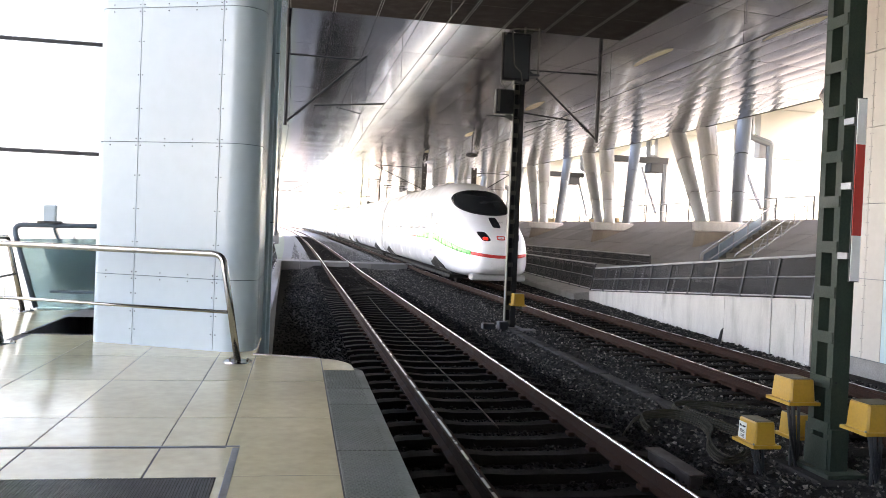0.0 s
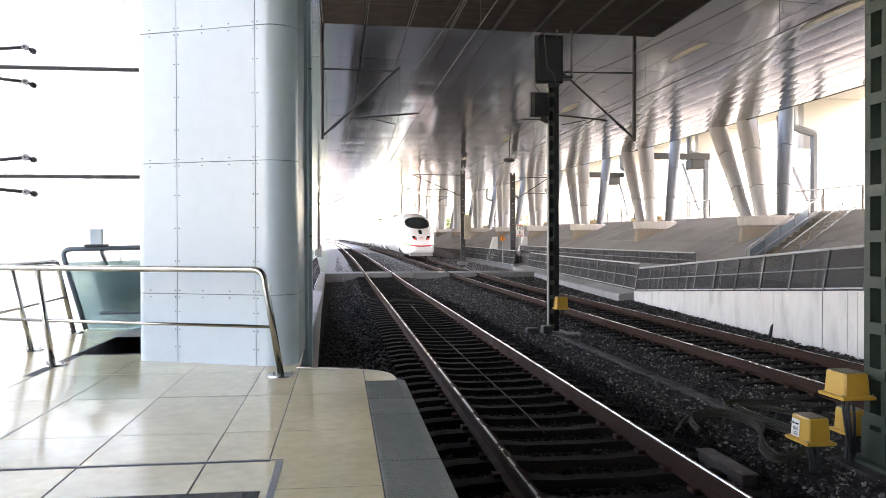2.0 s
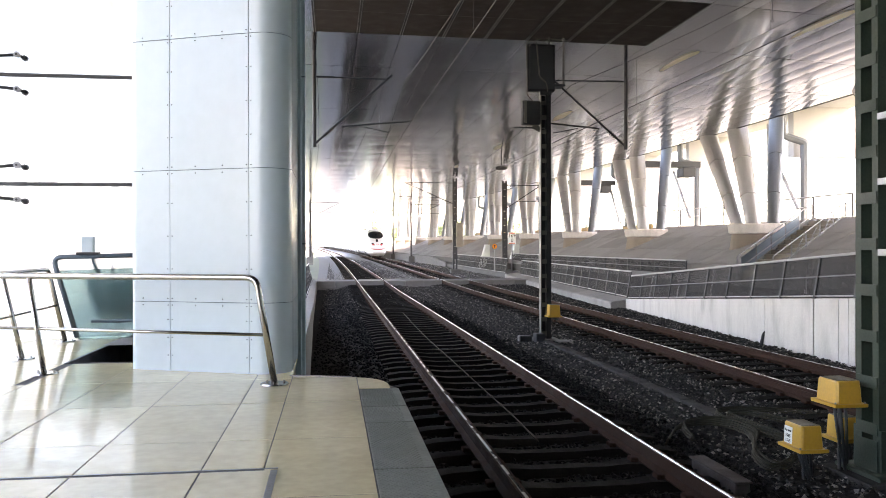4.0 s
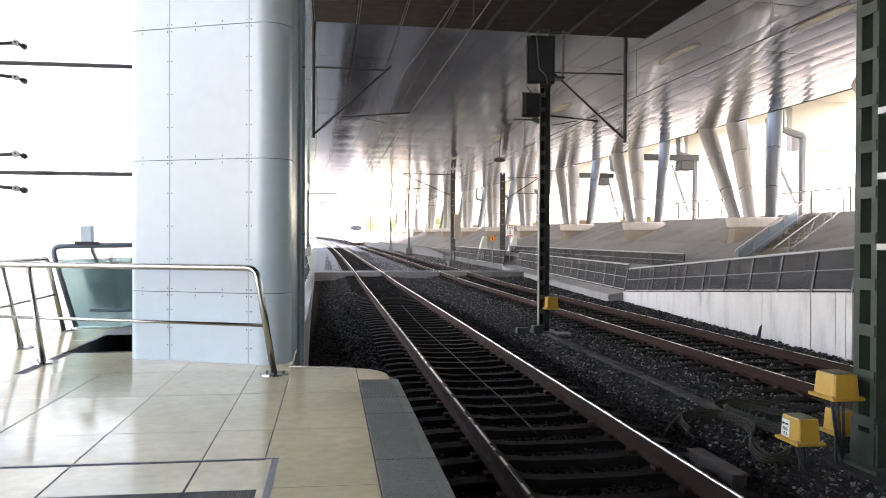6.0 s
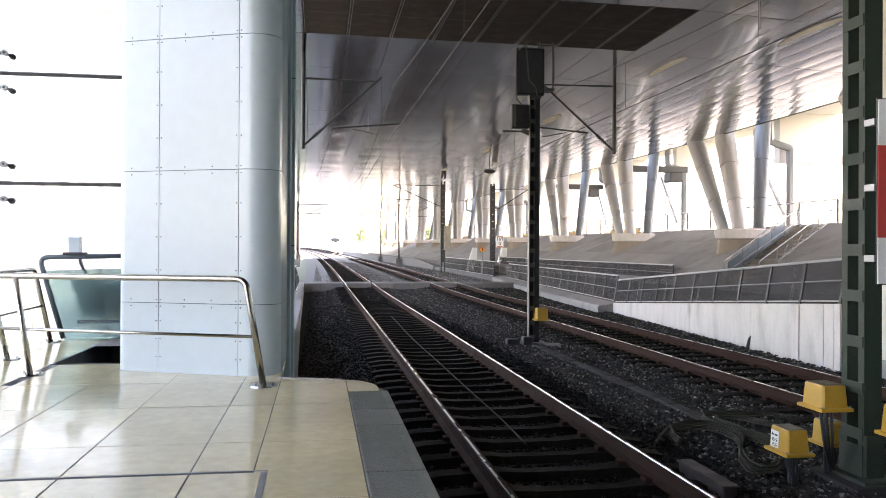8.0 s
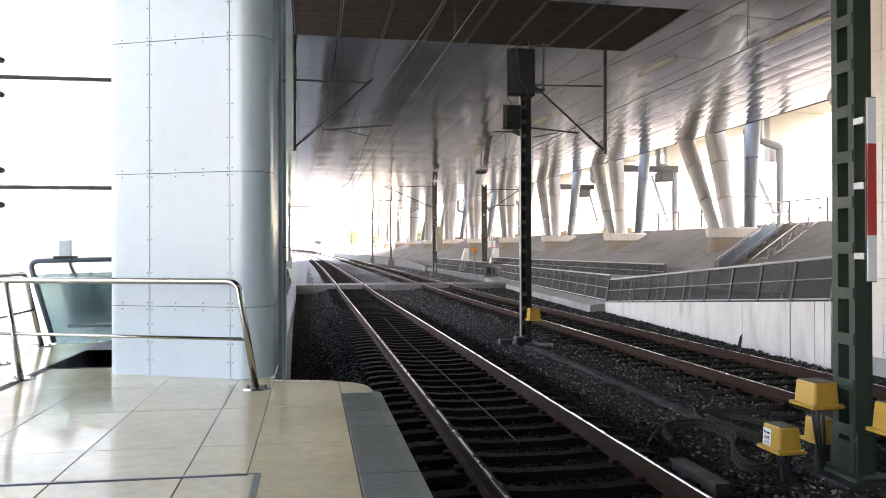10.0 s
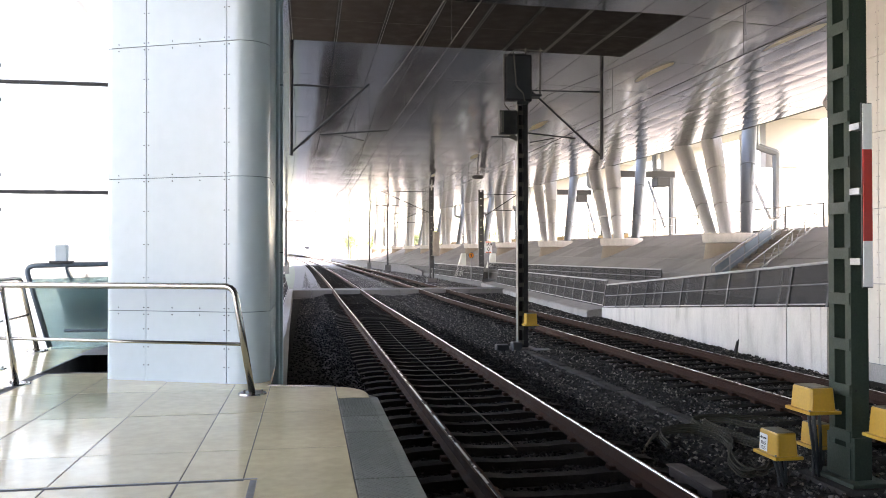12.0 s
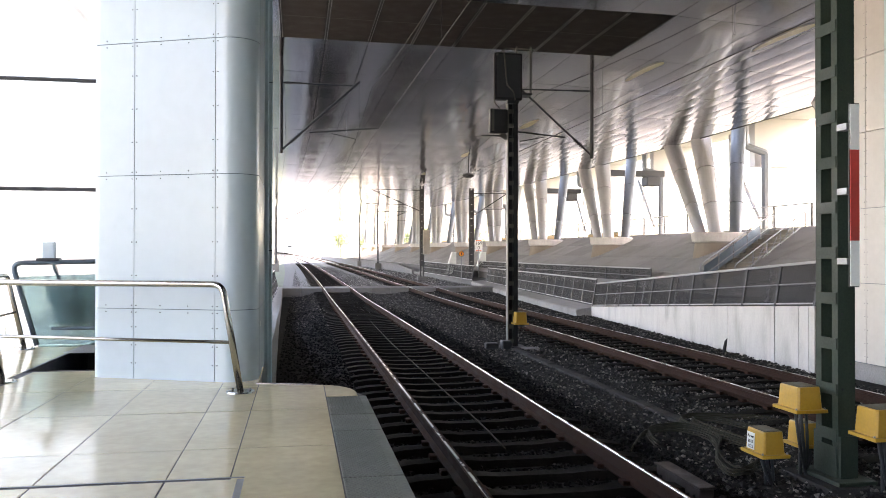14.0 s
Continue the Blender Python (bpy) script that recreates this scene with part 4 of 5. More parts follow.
def build_pier():
    p = thing("pier", 15.75, 28.9, 0, "forked pier of three leaning silver clad tubes on a concrete foot", "pier", "piers under the roof edge")

    def oval(rx, ry, z, n=28):
        return [(rx * math.cos(2 * math.pi * i / n), ry * math.sin(2 * math.pi * i / n), z) for i in range(n)]
    bm = bmesh.new()
    rings = []
    for rx, ry, z, dx in ((1.22, 0.66, 1.2, 0.55), (1.10, 0.56, 1.75, 0.55), (1.0, 0.48, 2.38, 0.55)):
        rings.append([bm.verts.new((x + dx, y + 0.6, zz)) for x, y, zz in oval(rx, ry, z)])
    for a, b in zip(rings, rings[1:]):
        for k in range(28):
            bm.faces.new((a[k], a[(k + 1) % 28], b[(k + 1) % 28], b[k]))
    part("foot", bm, M_PLINTH, p, "flared concrete foot")
    bm = bmesh.new()
    rings = []
    for rx, ry, z in ((1.0, 0.48, 2.38), (1.12, 0.57, 2.42), (1.17, 0.60, 2.74), (1.12, 0.56, 2.79)):
        rings.append([bm.verts.new((x + 0.55, y + 0.6, zz)) for x, y, zz in oval(rx, ry, z)])
    for a, b in zip(rings, rings[1:]):
        for k in range(28):
            bm.faces.new((a[k], a[(k + 1) % 28], b[(k + 1) % 28], b[k]))
    bm.faces.new(rings[-1])
    part("collar", bm, M_CONC, p, "pale concrete collar")
    legs = (((-0.05, 0.85, 2.55), (0.68, 5.05, 6.95), 0.215, 0.06), ((0.34, 0.4, 2.55), (0.95, 2.9, 6.95), 0.275, 0.055), ((1.45, 0.95, 2.55), (2.55, 2.6, 7.36), 0.23, 0.028))
    for a, b, rad, widen in legs:
        a, b = Vector(a), Vector(b)
        leg = None
        cuts = [0, 0.3, 0.64, 1.0]
        for i, (s0, s1) in enumerate(zip(cuts, cuts[1:])):
            r0, r1 = rad + widen * i, rad + widen * (i + 0.65)
            seg = tube(a.lerp(b, s0), a.lerp(b, s1 - 0.004), r0, r1, 24)
            if leg is None:
                leg = part("leg", seg, M_LEG if widen < 0.03 else M_PIER, p)
            else:
                part("sleeve", seg, M_LEG if widen < 0.03 else M_PIER, leg)
        d = (b - a)
        q = d.to_track_quat("Z", "Y").to_matrix()
        for ang in (3.6, 5.6):
            o = q @ Vector((math.cos(ang), math.sin(ang), 0))
            part("seam", tube(a + o * (rad + 0.004), b + o * (rad + widen * 2.7), 0.013, n=5), M_DARK, leg)
    return p


pier = build_pier()
for i in range(-1, 11):
    if i:
        y = 28.9 + 10.67 * i
        copy_thing(pier, pose(15.75 + swing(y), y, lift(y)))
for i in range(-2, 11):
    y = 22 + 10.67 * i
    tagged(copy_thing(pier, pose(-12.6 + swing(y), y, lift(y), 0, 0, 180)), "forked pier of leaning silver clad tubes beyond the glass wall")

# ---- stairs on the bank ----


def build_stairs():
    st = thing("bank_stairs", 13.45, 24.27, 0.96, "concrete stairs with steel handrails up the bank", "stairs", rz=33)
    n, run, rise = 11, 0.46, 0.168
    for i in range(n):
        part("step", box(i * run, (i + 1) * run + 0.1, -0.52, 0.52, (i - 1) * rise, (i + 1) * rise, 0.015), M_STEP, st)
    for s in (-0.6, 0.6):
        part("stringer", add_box(bmesh.new(), -0.2, n * run + 0.2, s - 0.08, s + 0.08, -0.3, 0.06, 0, Matrix(((1, 0, 0, 0), (0, 1, 0, 0), (rise / run, 0, 1, 0), (0, 0, 0, 1)))), M_LID, st)
        hr = part("handrail", pipe(rounded([(-0.2, s, -0.1), (-0.2, s, 0.62), (n * run, s, n * rise + 0.66), (n * run, s, n * rise + 0.1)], 0.1), 0.024), M_GREY, st)
        part("lower_rail", tube((-0.2, s, 0.2), (n * run, s, n * rise + 0.22), 0.022), M_GREY, hr)
        for i in range(1, 5):
            x = i * n * run / 5
            part("post", tube((x, s, x * rise / run), (x, s, x * rise / run + 0.64), 0.022), M_GREY, hr)
            if s < 0:
                part("brace", tube((x, s, x * rise / run + 0.05), (x + 0.75, s, (x + 0.75) * rise / run + 0.55), 0.016), M_GREY, hr)
            else:
                part("infill_panel", add_box(bmesh.new(), x - 0.96, x - 0.04, s - 0.006, s + 0.006, 0.1, 0.56, 0, Matrix(((1, 0, 0, 0), (0, 1, 0, 0), (rise / run, 0, 1, 0), (0, 0, 0, 1)))), M_SEAM, hr, "blue grey infill panel")


build_stairs()
fence([(18.3 + swing(y), y, 2.93 + lift(y)) for y in (26.5, 45, 65, 85, 105, 125)], 2.4, 0.85, 0, "thin steel railing along the top of the bank", False, (1.0, 0.55))

# ---- masts, signals, overhead line ----


def lattice_mast(name, x, y, z0, z1, width, depth, mat, label, step=0.42, taper=0.9, batten=0.13, first=0.11, rz=0):
    """Two channels joined by flat battens."""
    m = thing(name, x, y, z0, label, "mast", rz=rz)
    h = z1 - z0
    for s in (-1, 1):
        bm = bmesh.new()
        rings = []
        for z, w in ((0, width / 2), (h, width / 2 * taper)):
            f = 0.085
            u = w if rz and s < 0 else w - f
            o = w - f if rz and s < 0 else w
            k = 0.012 if o == w else -0.012
            sec = [(u, -depth / 2), (o, -depth / 2), (o, depth / 2), (u, depth / 2), (u, depth / 2 - 0.012), (o - k, depth / 2 - 0.012), (o - k, -depth / 2 + 0.012), (u, -depth / 2 + 0.012)]
            rings.append([bm.verts.new((s * a, b, z)) for a, b in sec])
        for k in range(8):
            bm.faces.new((rings[0][k], rings[0][(k + 1) % 8], rings[1][(k + 1) % 8], rings[1][k]))
        bm.faces.new(rings[0])
        bm.faces.new(rings[1])
        part("channel", bm, mat, m)
    z = first
    while z < h - 0.1:
        w = width / 2 * (1 + (taper - 1) * z / h) - 0.012
        for s in (-1, 1):
            part("batten", box(-w, w, s * (depth / 2 + 0.005) - 0.006, s * (depth / 2 + 0.005) + 0.006, z, z + batten, 0.002), mat, m)
        z += step
    return m


mast = lattice_mast("catenary_mast", 5.071, 7.015, -0.3, 7.2, 0.33, 0.18, M_GREEN, "dark green lattice mast standing between the tracks", 0.43, 0.98, 0.11, 0.407, -90)
part("foot_sheet", box(-0.16, 0.16, -0.104, -0.098, 0.07, 0.36), M_GREEN, mast)
part("footing", box(-0.42, 0.42, -0.35, 0.35, -0.2, 0.03, 0.03), M_TROUGH, mast, "concrete footing")
part("foot_plate", box(-0.33, 0.33, -0.2, 0.2, 0.03, 0.07, 0.006), M_GREEN, mast)
for s in (-1, 1):
    part("stiffener", prism([(s * 0.168, -0.09), (s * 0.20, -0.09), (s * 0.20, 0.09), (s * 0.168, 0.09)], 0.07, 0.46), M_GREEN, mast)

for k in range(26):
    z = 0.9 + 0.235 * k
    if 1.75 < z < 3.7:
        continue
    part("bolt_hole", tube((0.1655 - 0.00045 * z, 0.045 if k % 3 else -0.045, z), (0.1675 - 0.00045 * z, 0.045 if k % 3 else -0.045, z), 0.012, n=10), M_BLACK, mast)
sign = thing("warning_board", 5.043, 6.699, 1.575, "narrow red and white striped board on the mast", "sign")
for z0, z1, m in ((0, 0.42, M_WHITE), (0.42, 1.26, M_RED), (1.26, 1.68, M_WHITE)):
    part("stripe", box(-0.045, 0.045, -0.012, 0.0, z0, z1), m, sign)
part("backing", box(-0.052, 0.052, 0.001, 0.012, -0.01, 1.69), M_DARK, sign)
for z in (0.2, 0.85, 1.45):
    part("bracket", box(-0.07, 0.02, 0.012, 0.15, z, z + 0.06), M_GREY, sign)


def yellow_box(x, y, z, w, d, h, rz, label, words=False, ground=-0.3):
    """Cast housing on a flange and a post."""
    b = thing("junction_box", x, y, z, label, "junction box", "yellow junction boxes", rz=rz)
    bm = bmesh.new()
    rings = []
    for s, zz in ((1.0, 0.02), (0.91, h * 0.95), (0.88, h * 0.99), (0.86, h)):
        c = 0.06 * min(w, d)
        a, e = w / 2 * s, d / 2 * s
        rings.append([bm.verts.new(p) for p in ((-a + c, -e, zz), (a - c, -e, zz), (a, -e + c, zz), (a, e - c, zz), (a - c, e, zz), (-a + c, e, zz), (-a, e - c, zz), (-a, -e + c, zz))])
    for p, q in zip(rings, rings[1:]):
        for k in range(8):
            bm.faces.new((p[k], p[(k + 1) % 8], q[(k + 1) % 8], q[k]))
    bm.faces.new(rings[0])
    bm.faces.new(rings[-1])
    body = part("housing", bm, M_YELLOW, b)
    part("flange", box(-w / 2 - 0.035, w / 2 + 0.035, -d / 2 - 0.03, d / 2 + 0.03, -0.012, 0.02, 0.004), M_YELLOW, b)
    part("lid_plate", box(-w / 2 * 0.83, w / 2 * 0.83, -d / 2 * 0.83, d / 2 * 0.83, h + 0.001, h + 0.006, 0.003), M_BOXTOP, b, "dusty brown lid")
    for s in (-1, 1):
        part("bolt", tube((s * (w / 2 + 0.018), -d / 2, 0.02), (s * (w / 2 + 0.018), -d / 2, 0.035), 0.01, n=6), M_GREY, b)
    part("post", tube((0.03, 0.04, ground - z), (0.03, 0.04, -0.012), 0.016), M_DARK, b)
    for k in range(3):
        o = 0.045 * k - 0.05
        part("cable", pipe(rounded([(o, -0.02 * k, -0.01), (o + 0.02, -0.03, (ground - z) * 0.45), (o + 0.12, 0.06 * k, ground - z)], 0.08), 0.015), M_DARK, b)
    if words:
        lab = part("label", add_box(bmesh.new(), -w / 2 - 0.004, -w / 2 - 0.001, d * 0.02, d * 0.42, 0.03, h * 0.82, 0, Matrix(((1, 0, 0.045, 0), (0, 1, 0, 0), (0, 0, 1, 0), (0, 0, 0, 1)))), M_LABEL, b, "pale printed label")
        for i, (word, size) in enumerate((("1515", 0.042), ("1525", 0.042))):
            text("number", word, size, pose(-w / 2 - 0.001, d * 0.22, h * (0.44 - 0.2 * i), 87, 0, -90), M_BLACK, lab)
        text("number", "Az ww", 0.036, pose(-w / 2 + 0.001, d * 0.22, h * 0.66, 87, 0, -90), M_BLACK, lab)
    return b


yellow_box(4.775, 7.135, 0.375, 0.26, 0.34, 0.23, 0, "yellow cast junction box on a post beside the mast")
yellow_box(4.295, 6.955, 0.01, 0.21, 0.32, 0.225, 0, "yellow junction box with a pale number label", True)
yellow_box(5.17, 6.50, 0.235, 0.36, 0.30, 0.26, 0, "large yellow junction box with a domed lid")
yellow_box(5.06, 7.50, -0.06, 0.20, 0.26, 0.23, 0, "yellow junction box half behind the mast")


def build_signal():
    m = thing("signal_mast", 4.93, 18.45, -0.3, "dark lattice signal mast between the tracks", "mast")
    # One mast: the lit left channel is coloured olive, the shaded right black.
    part("channel", box(0.005, 0.125, -0.08, 0.08, 0, 5.75, 0.004), M_BLACK, m)
    part("channel", box(-0.125, -0.098, -0.08, 0.08, 0, 5.75, 0.003), M_OLIVE, m, "channel coloured olive as the lit side")
    # Black sheet that makes the batten holes read as dark shade.
    part("hole_backing", box(-0.098, 0.005, 0.03, 0.045, 0, 5.75), M_BLACK, m)
    z = 0.12
    while z < 5.6:
        part("batten", box(-0.125, 0.012, -0.094, -0.081, z, z + 0.10, 0.002), M_OLIVE, m)
        z += 0.335
    part("footing", box(-0.3, 0.3, -0.3, 0.3, -0.15, 0.05, 0.03), M_LID, m)
    head = part("signal_head", box(-0.44, 0.22, -0.12, 0.06, 5.80, 6.9, 0.02), M_BLACK, m, "black signal screen seen from behind")
    part("rear_door", box(-0.40, 0.18, -0.128, -0.121, 5.85, 6.85, 0.003), M_DARK, head)
    low = part("lower_signal", box(-0.56, -0.13, -0.12, 0.05, 5.02, 5.58, 0.02), M_BLACK, m, "small black signal box")
    part("side_plate", box(-0.52, -0.46, -0.135, -0.122, 5.06, 5.56), M_OLIVE, low, "pale edge plate")
    part("bracket", box(-0.75, 0.1, -0.02, 0.02, 4.95, 4.98), M_DARK, m)
    part("gusset", add_box(bmesh.new(), -0.30, -0.12, -0.03, 0.03, 4.86, 4.98, 0, Matrix(((1, 0, 0, 0), (0, 1, 0, 0), (-0.45, 0, 1, -0.05), (0, 0, 0, 1)))), M_OLIVE, m, "pale gusset plate")
    deck = part("platform", box(0.08, 0.46, -0.12, 0.26, 5.93, 5.98, 0.005), M_DARK, m, "small dark work platform")
    for x, y, z0, z1, r in ((0.08, -0.1, 5.98, 7.05, 0.022), (0.425, -0.1, 5.98, 7.05, 0.024), (0.29, 0.2, 5.98, 6.6, 0.012), (0.25, 0.24, 5.98, 6.6, 0.012), (0.50, 0.22, 6.0, 7.0, 0.012)):
        part("post", tube((x, y, z0), (x, y, z1), r, n=8), M_OLIVE, deck)
    part("cage", pipe(rounded([(-0.42, -0.16, 6.83), (-0.12, 0.1, 7.05), (0.55, 0.1, 7.05), (0.50, -0.1, 6.98)], 0.04), 0.016), M_OLIVE, m, "thin steel safety cage")
    part("stay", pipe(rounded([(-0.24, -0.17, 6.92), (-0.17, -0.17, 6.12), (0.0, -0.12, 6.0), (0.04, -0.12, 5.8)], 0.06), 0.017), M_OLIVE, m)
    part("stay", pipe(rounded([(-0.46, -0.1, 6.88), (-0.45, -0.1, 5.72), (-0.18, -0.1, 5.42)], 0.06), 0.017), M_OLIVE, m)
    part("cap", box(-0.14, 0.14, -0.1, 0.1, 5.72, 5.82, 0.01), M_DARK, m)


build_signal()
foot = thing("signal_equipment", 4.6, 18.3, -0.3, "small dark equipment blocks at the signal foot", "equipment")
part("block", box(-0.35, -0.05, -0.12, 0.12, 0, 0.14, 0.02), M_DARK, foot)
part("block", box(0.0, 0.22, -0.25, 0.02, 0, 0.2, 0.02), M_DARK, foot)
part("plate", box(0.45, 0.85, -0.6, -0.2, 0.02, 0.06, 0.01), M_LID, foot, "grey concrete plate")
b = yellow_box(5.06, 18.22, 0.28, 0.27, 0.26, 0.27, 0, "yellow junction box on the signal mast", False, 0.2)


def insulator(bm, a, b, n=5):
    a, b = Vector(a), Vector(b)
    for i in range(n):
        c = a.lerp(b, (i + 0.5) / n)
        d = (b - a).normalized() * 0.015
        add_tube(bm, c - d, c + d, 0.06, n=10)


def hanger(x, y, side, track_x, label):
    """Drop tube from the ceiling with a bracket arm towards the track."""
    h = thing("line_hanger", x, y, 0, label, "catenary hanger", "catenary hangers")
    top = ceiling_z(x) + 0.02
    part("drop_tube", tube((0, 0, 4.66), (0, 0, top), 0.055, n=12), M_DARK, h)
    e = track_x - x
    part("top_arm", tube((0, 0, 6.6), (e * 0.72, 0, 6.58), 0.022, n=8), M_DARK, h)
    di = part("diagonal", tube((0, 0, 4.74), (e * 0.76, 0, 6.7), 0.032, n=8), M_DARK, h)
    for p, q, k in (((e * 0.09, 0, 4.97), (e * 0.18, 0, 5.20), 5), ((e * 0.04, 0, 6.6), (e * 0.2, 0, 6.6), 5)):
        bm = tube(p, q, 0.03)
        if p[2] < 6:
            insulator(bm, p, q, k)
        part("insulator", bm, M_DARK, di)
    reg = part("registration_arm", tube((e * 0.27, 0, 5.25), (e * 0.95, 0, 5.42), 0.024, n=8), M_DARK, h)
    part("steady_arm", tube((e * 0.48, 0, 5.24), (e * 0.72, 0, 5.10), 0.014, n=6), M_DARK, reg)
    part("stay_wire", tube((e * 0.76, 0, 6.7), (e * 0.76, 0, 5.33), 0.006, n=5), M_DARK, h)
    return h


hanger(-0.48, 22.6, 1, 2.34, "dark steel line hanger over the near track")
hanger(8.30, 22.2, -1, 5.35, "dark steel line hanger over the far track")


def line_mast(x, y, side, reach, label, top=5.9, lattice=True):
    m = thing("line_mast", x + bend(y), y, lift(y), label, "catenary mast", "catenary masts")
    part("footing", box(-0.35, 0.35, -0.35, 0.35, -0.4, 0.05 if lattice else 0.5, 0.02), M_LID, m, "concrete footing")
    if lattice:
        for s in (-1, 1):
            part("channel", box(s * 0.12 - 0.055, s * 0.12 + 0.055, -0.1, 0.1, 0.05, top), M_DARK, m)
        for i in range(int((top - 0.8) / 0.5)):
            part("batten", box(-0.14, 0.14, -0.11, -0.1, 0.8 + i * 0.5, 1.27 + i * 0.5), M_DARK, m)
    else:
        part("pole", tube((0, 0, 0.5), (0, 0, top), 0.11, 0.09, 10), M_DARK, m)
    if reach:
        e = side * reach
        part("top_arm", tube((0, 0, top - 0.35), (e * 0.95, 0, top - 0.3), 0.03, n=6), M_DARK, m)
        part("diagonal", tube((0, 0, top - 2.0), (e, 0, top - 0.3), 0.035, n=6), M_DARK, m)
        part("registration_arm", tube((e * 0.35, 0, top - 1.45), (e * 1.1, 0, top - 1.4), 0.025, n=6), M_DARK, m)
    return m


line_mast(9.5, 61.5, -1, 3.9, "dark lattice catenary mast beside the path", 7.0)
kiosk = thing("mast_cabinet", 9.66 + bend(61), 61.2, lift(61), "tall beige equipment box fixed to a catenary mast", "cabinet")
part("body", box(-0.1, 0.38, -0.2, 0.2, 1.75, 3.6, 0.02), M_STEP, kiosk)
part("door", box(-0.06, 0.34, -0.225, -0.201, 1.85, 3.5, 0.01), M_STEP, kiosk)
part("bracket", box(-0.2, -0.1, -0.1, 0.1, 2.4, 2.5), M_DARK, kiosk)
line_mast(12.05, 55.5, 1, 2.6, "dark lattice catenary mast with a bracket arm", 6.4)
for x, y, side in ((9.35, 113, -1), (9.8, 95, 1), (10.0, 160, -1), (10.3, 200, -1), (10.3, 250, -1), (-1.9, 92, 1), (-2.0, 120, 1), (-2.1, 150, 1), (-2.1, 200, 1), (-2.1, 260, 1)):
    line_mast(x, y, side, 3.4 if side else 0, "slim dark catenary mast on a concrete footing", 6.9, False)

# wires
for x in TRACK:
    w = thing("overhead_line", 0, 0, 0, "thin overhead line wires above the track", "overhead line", "overhead lines")
    ys = [-10, 22.4, 60, 106, 160, 200, 250, 330]
    z = 0.2
    for a, b2 in zip(ys, ys[1:]):
        c0, c1 = x + bend(a) + z, x + bend(b2) - z
        part("contact_wire", tube((c0, a, 5.1 + lift(a)), (c1, b2, 5.1 + lift(b2)), 0.008, n=5), M_BLACK, w)
        pts = [(c0 + (c1 - c0) * s, a + (b2 - a) * s, lift(a + (b2 - a) * s) + 6.5 - 0.7 * 4 * s * (1 - s)) for s in [i / 8 for i in range(9)]]
        part("carrier_wire", pipe(pts, 0.008, 5), M_BLACK, w)
        for s in (0.15, 0.32, 0.5, 0.68, 0.85):
            px, py = c0 + (c1 - c0) * s, a + (b2 - a) * s
            part("dropper", tube((px, py, 5.1 + lift(py)), (px, py, lift(py) + 6.5 - 0.7 * 4 * s * (1 - s)), 0.004, n=4), M_BLACK, w)
        z = -z

# signs by the path
km = thing("kilometre_board", 12.1, 54, 0.25, "white board with orange red bars and the numbers 169 and 0", "sign")
part("pole", tube((0, 0, 0), (0, 0, 2.0), 0.04), M_GREY, km)
face = part("board", box(-0.26, 0.26, -0.02, 0.02, 1.91, 2.69, 0.004), M_WHITE, km)
for z in (1.925, 2.615):
    part("edge_bar", box(-0.2, 0.2, -0.026, -0.021, z, z + 0.06), M_TAILBAR, face, "orange red edge bar")
text("number", "169", 0.34, pose(0, -0.024, 2.46, 90, 0, 0), M_BLACK, face)
text("number", "0", 0.34, pose(0, -0.024, 2.15, 90, 0, 0), M_BLACK, face)
disc = thing("orange_disc", 11.3, 56, 0.2, "round orange sign with a dark bar", "sign")
part("pole", tube((0, 0, 0), (0, 0, 1.6), 0.04), M_GREY, disc)
part("rim", tube((0, 0, 1.8), (0, -0.025, 1.8), 0.19, n=28), M_BLACK, disc, "thin dark rim")
part("disc", tube((0, -0.026, 1.8), (0, -0.034, 1.8), 0.172, n=28), M_ORANGE, disc)
part("bar", box(-0.022, 0.022, -0.042, -0.035, 1.71, 1.86), M_BLACK, disc)
part("arrow", prism([(-0.06, -0.042), (0.06, -0.042), (0.06, -0.035), (-0.06, -0.035)], 1.86, 1.89), M_BLACK, disc)
for x, y, z0 in ((11.75, 63, 0.27), (12.75, 57, 0.24)):
    ca = thing("equipment_cabinet", x, y, z0, "pale grey trackside cabinet with a sloping side", "cabinet", "trackside cabinets")
    bm = bmesh.new()
    rings = [[bm.verts.new((px, py, pz)) for px, pz in ((-0.36, 0), (0.5, 0), (0.5, 1.9), (0.2, 1.9))] for py in (-0.3, 0.3)]
    for k in range(4):
        bm.faces.new((rings[0][k], rings[0][(k + 1) % 4], rings[1][(k + 1) % 4], rings[1][k]))
    bm.faces.new(rings[0])
    bm.faces.new(rings[1])
    part("body", bm, M_LABEL, ca)
    part("door", box(0.12, 0.44, -0.325, -0.301, 0.15, 1.5, 0.01), M_LABEL, ca)
    part("handle", box(0.15, 0.18, -0.35, -0.325, 0.8, 1.0), M_DARK, ca)

# ---- cable trough, cables and small things on the ballast ----
tr = thing("cable_trough", 0.08, 0, 0, "row of grey concrete cable trough lids", "cable trough")
y = 9.7
while y < 17.9:
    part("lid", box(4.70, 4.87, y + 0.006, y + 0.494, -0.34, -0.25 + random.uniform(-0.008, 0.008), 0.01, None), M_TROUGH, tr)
    y += 0.5
bl = thing("steel_duct", 3.43, 6.43, -0.22, "rusted steel duct piece lying beside the rail", "duct", rz=0)
part("body", box(-0.065, 0.065, 0.0, 0.86, -0.1, 0.08, 0.012), M_BROWN, bl)
part("lid", box(-0.08, 0.08, -0.02, 0.88, 0.08, 0.10, 0.006), M_BROWN, bl)


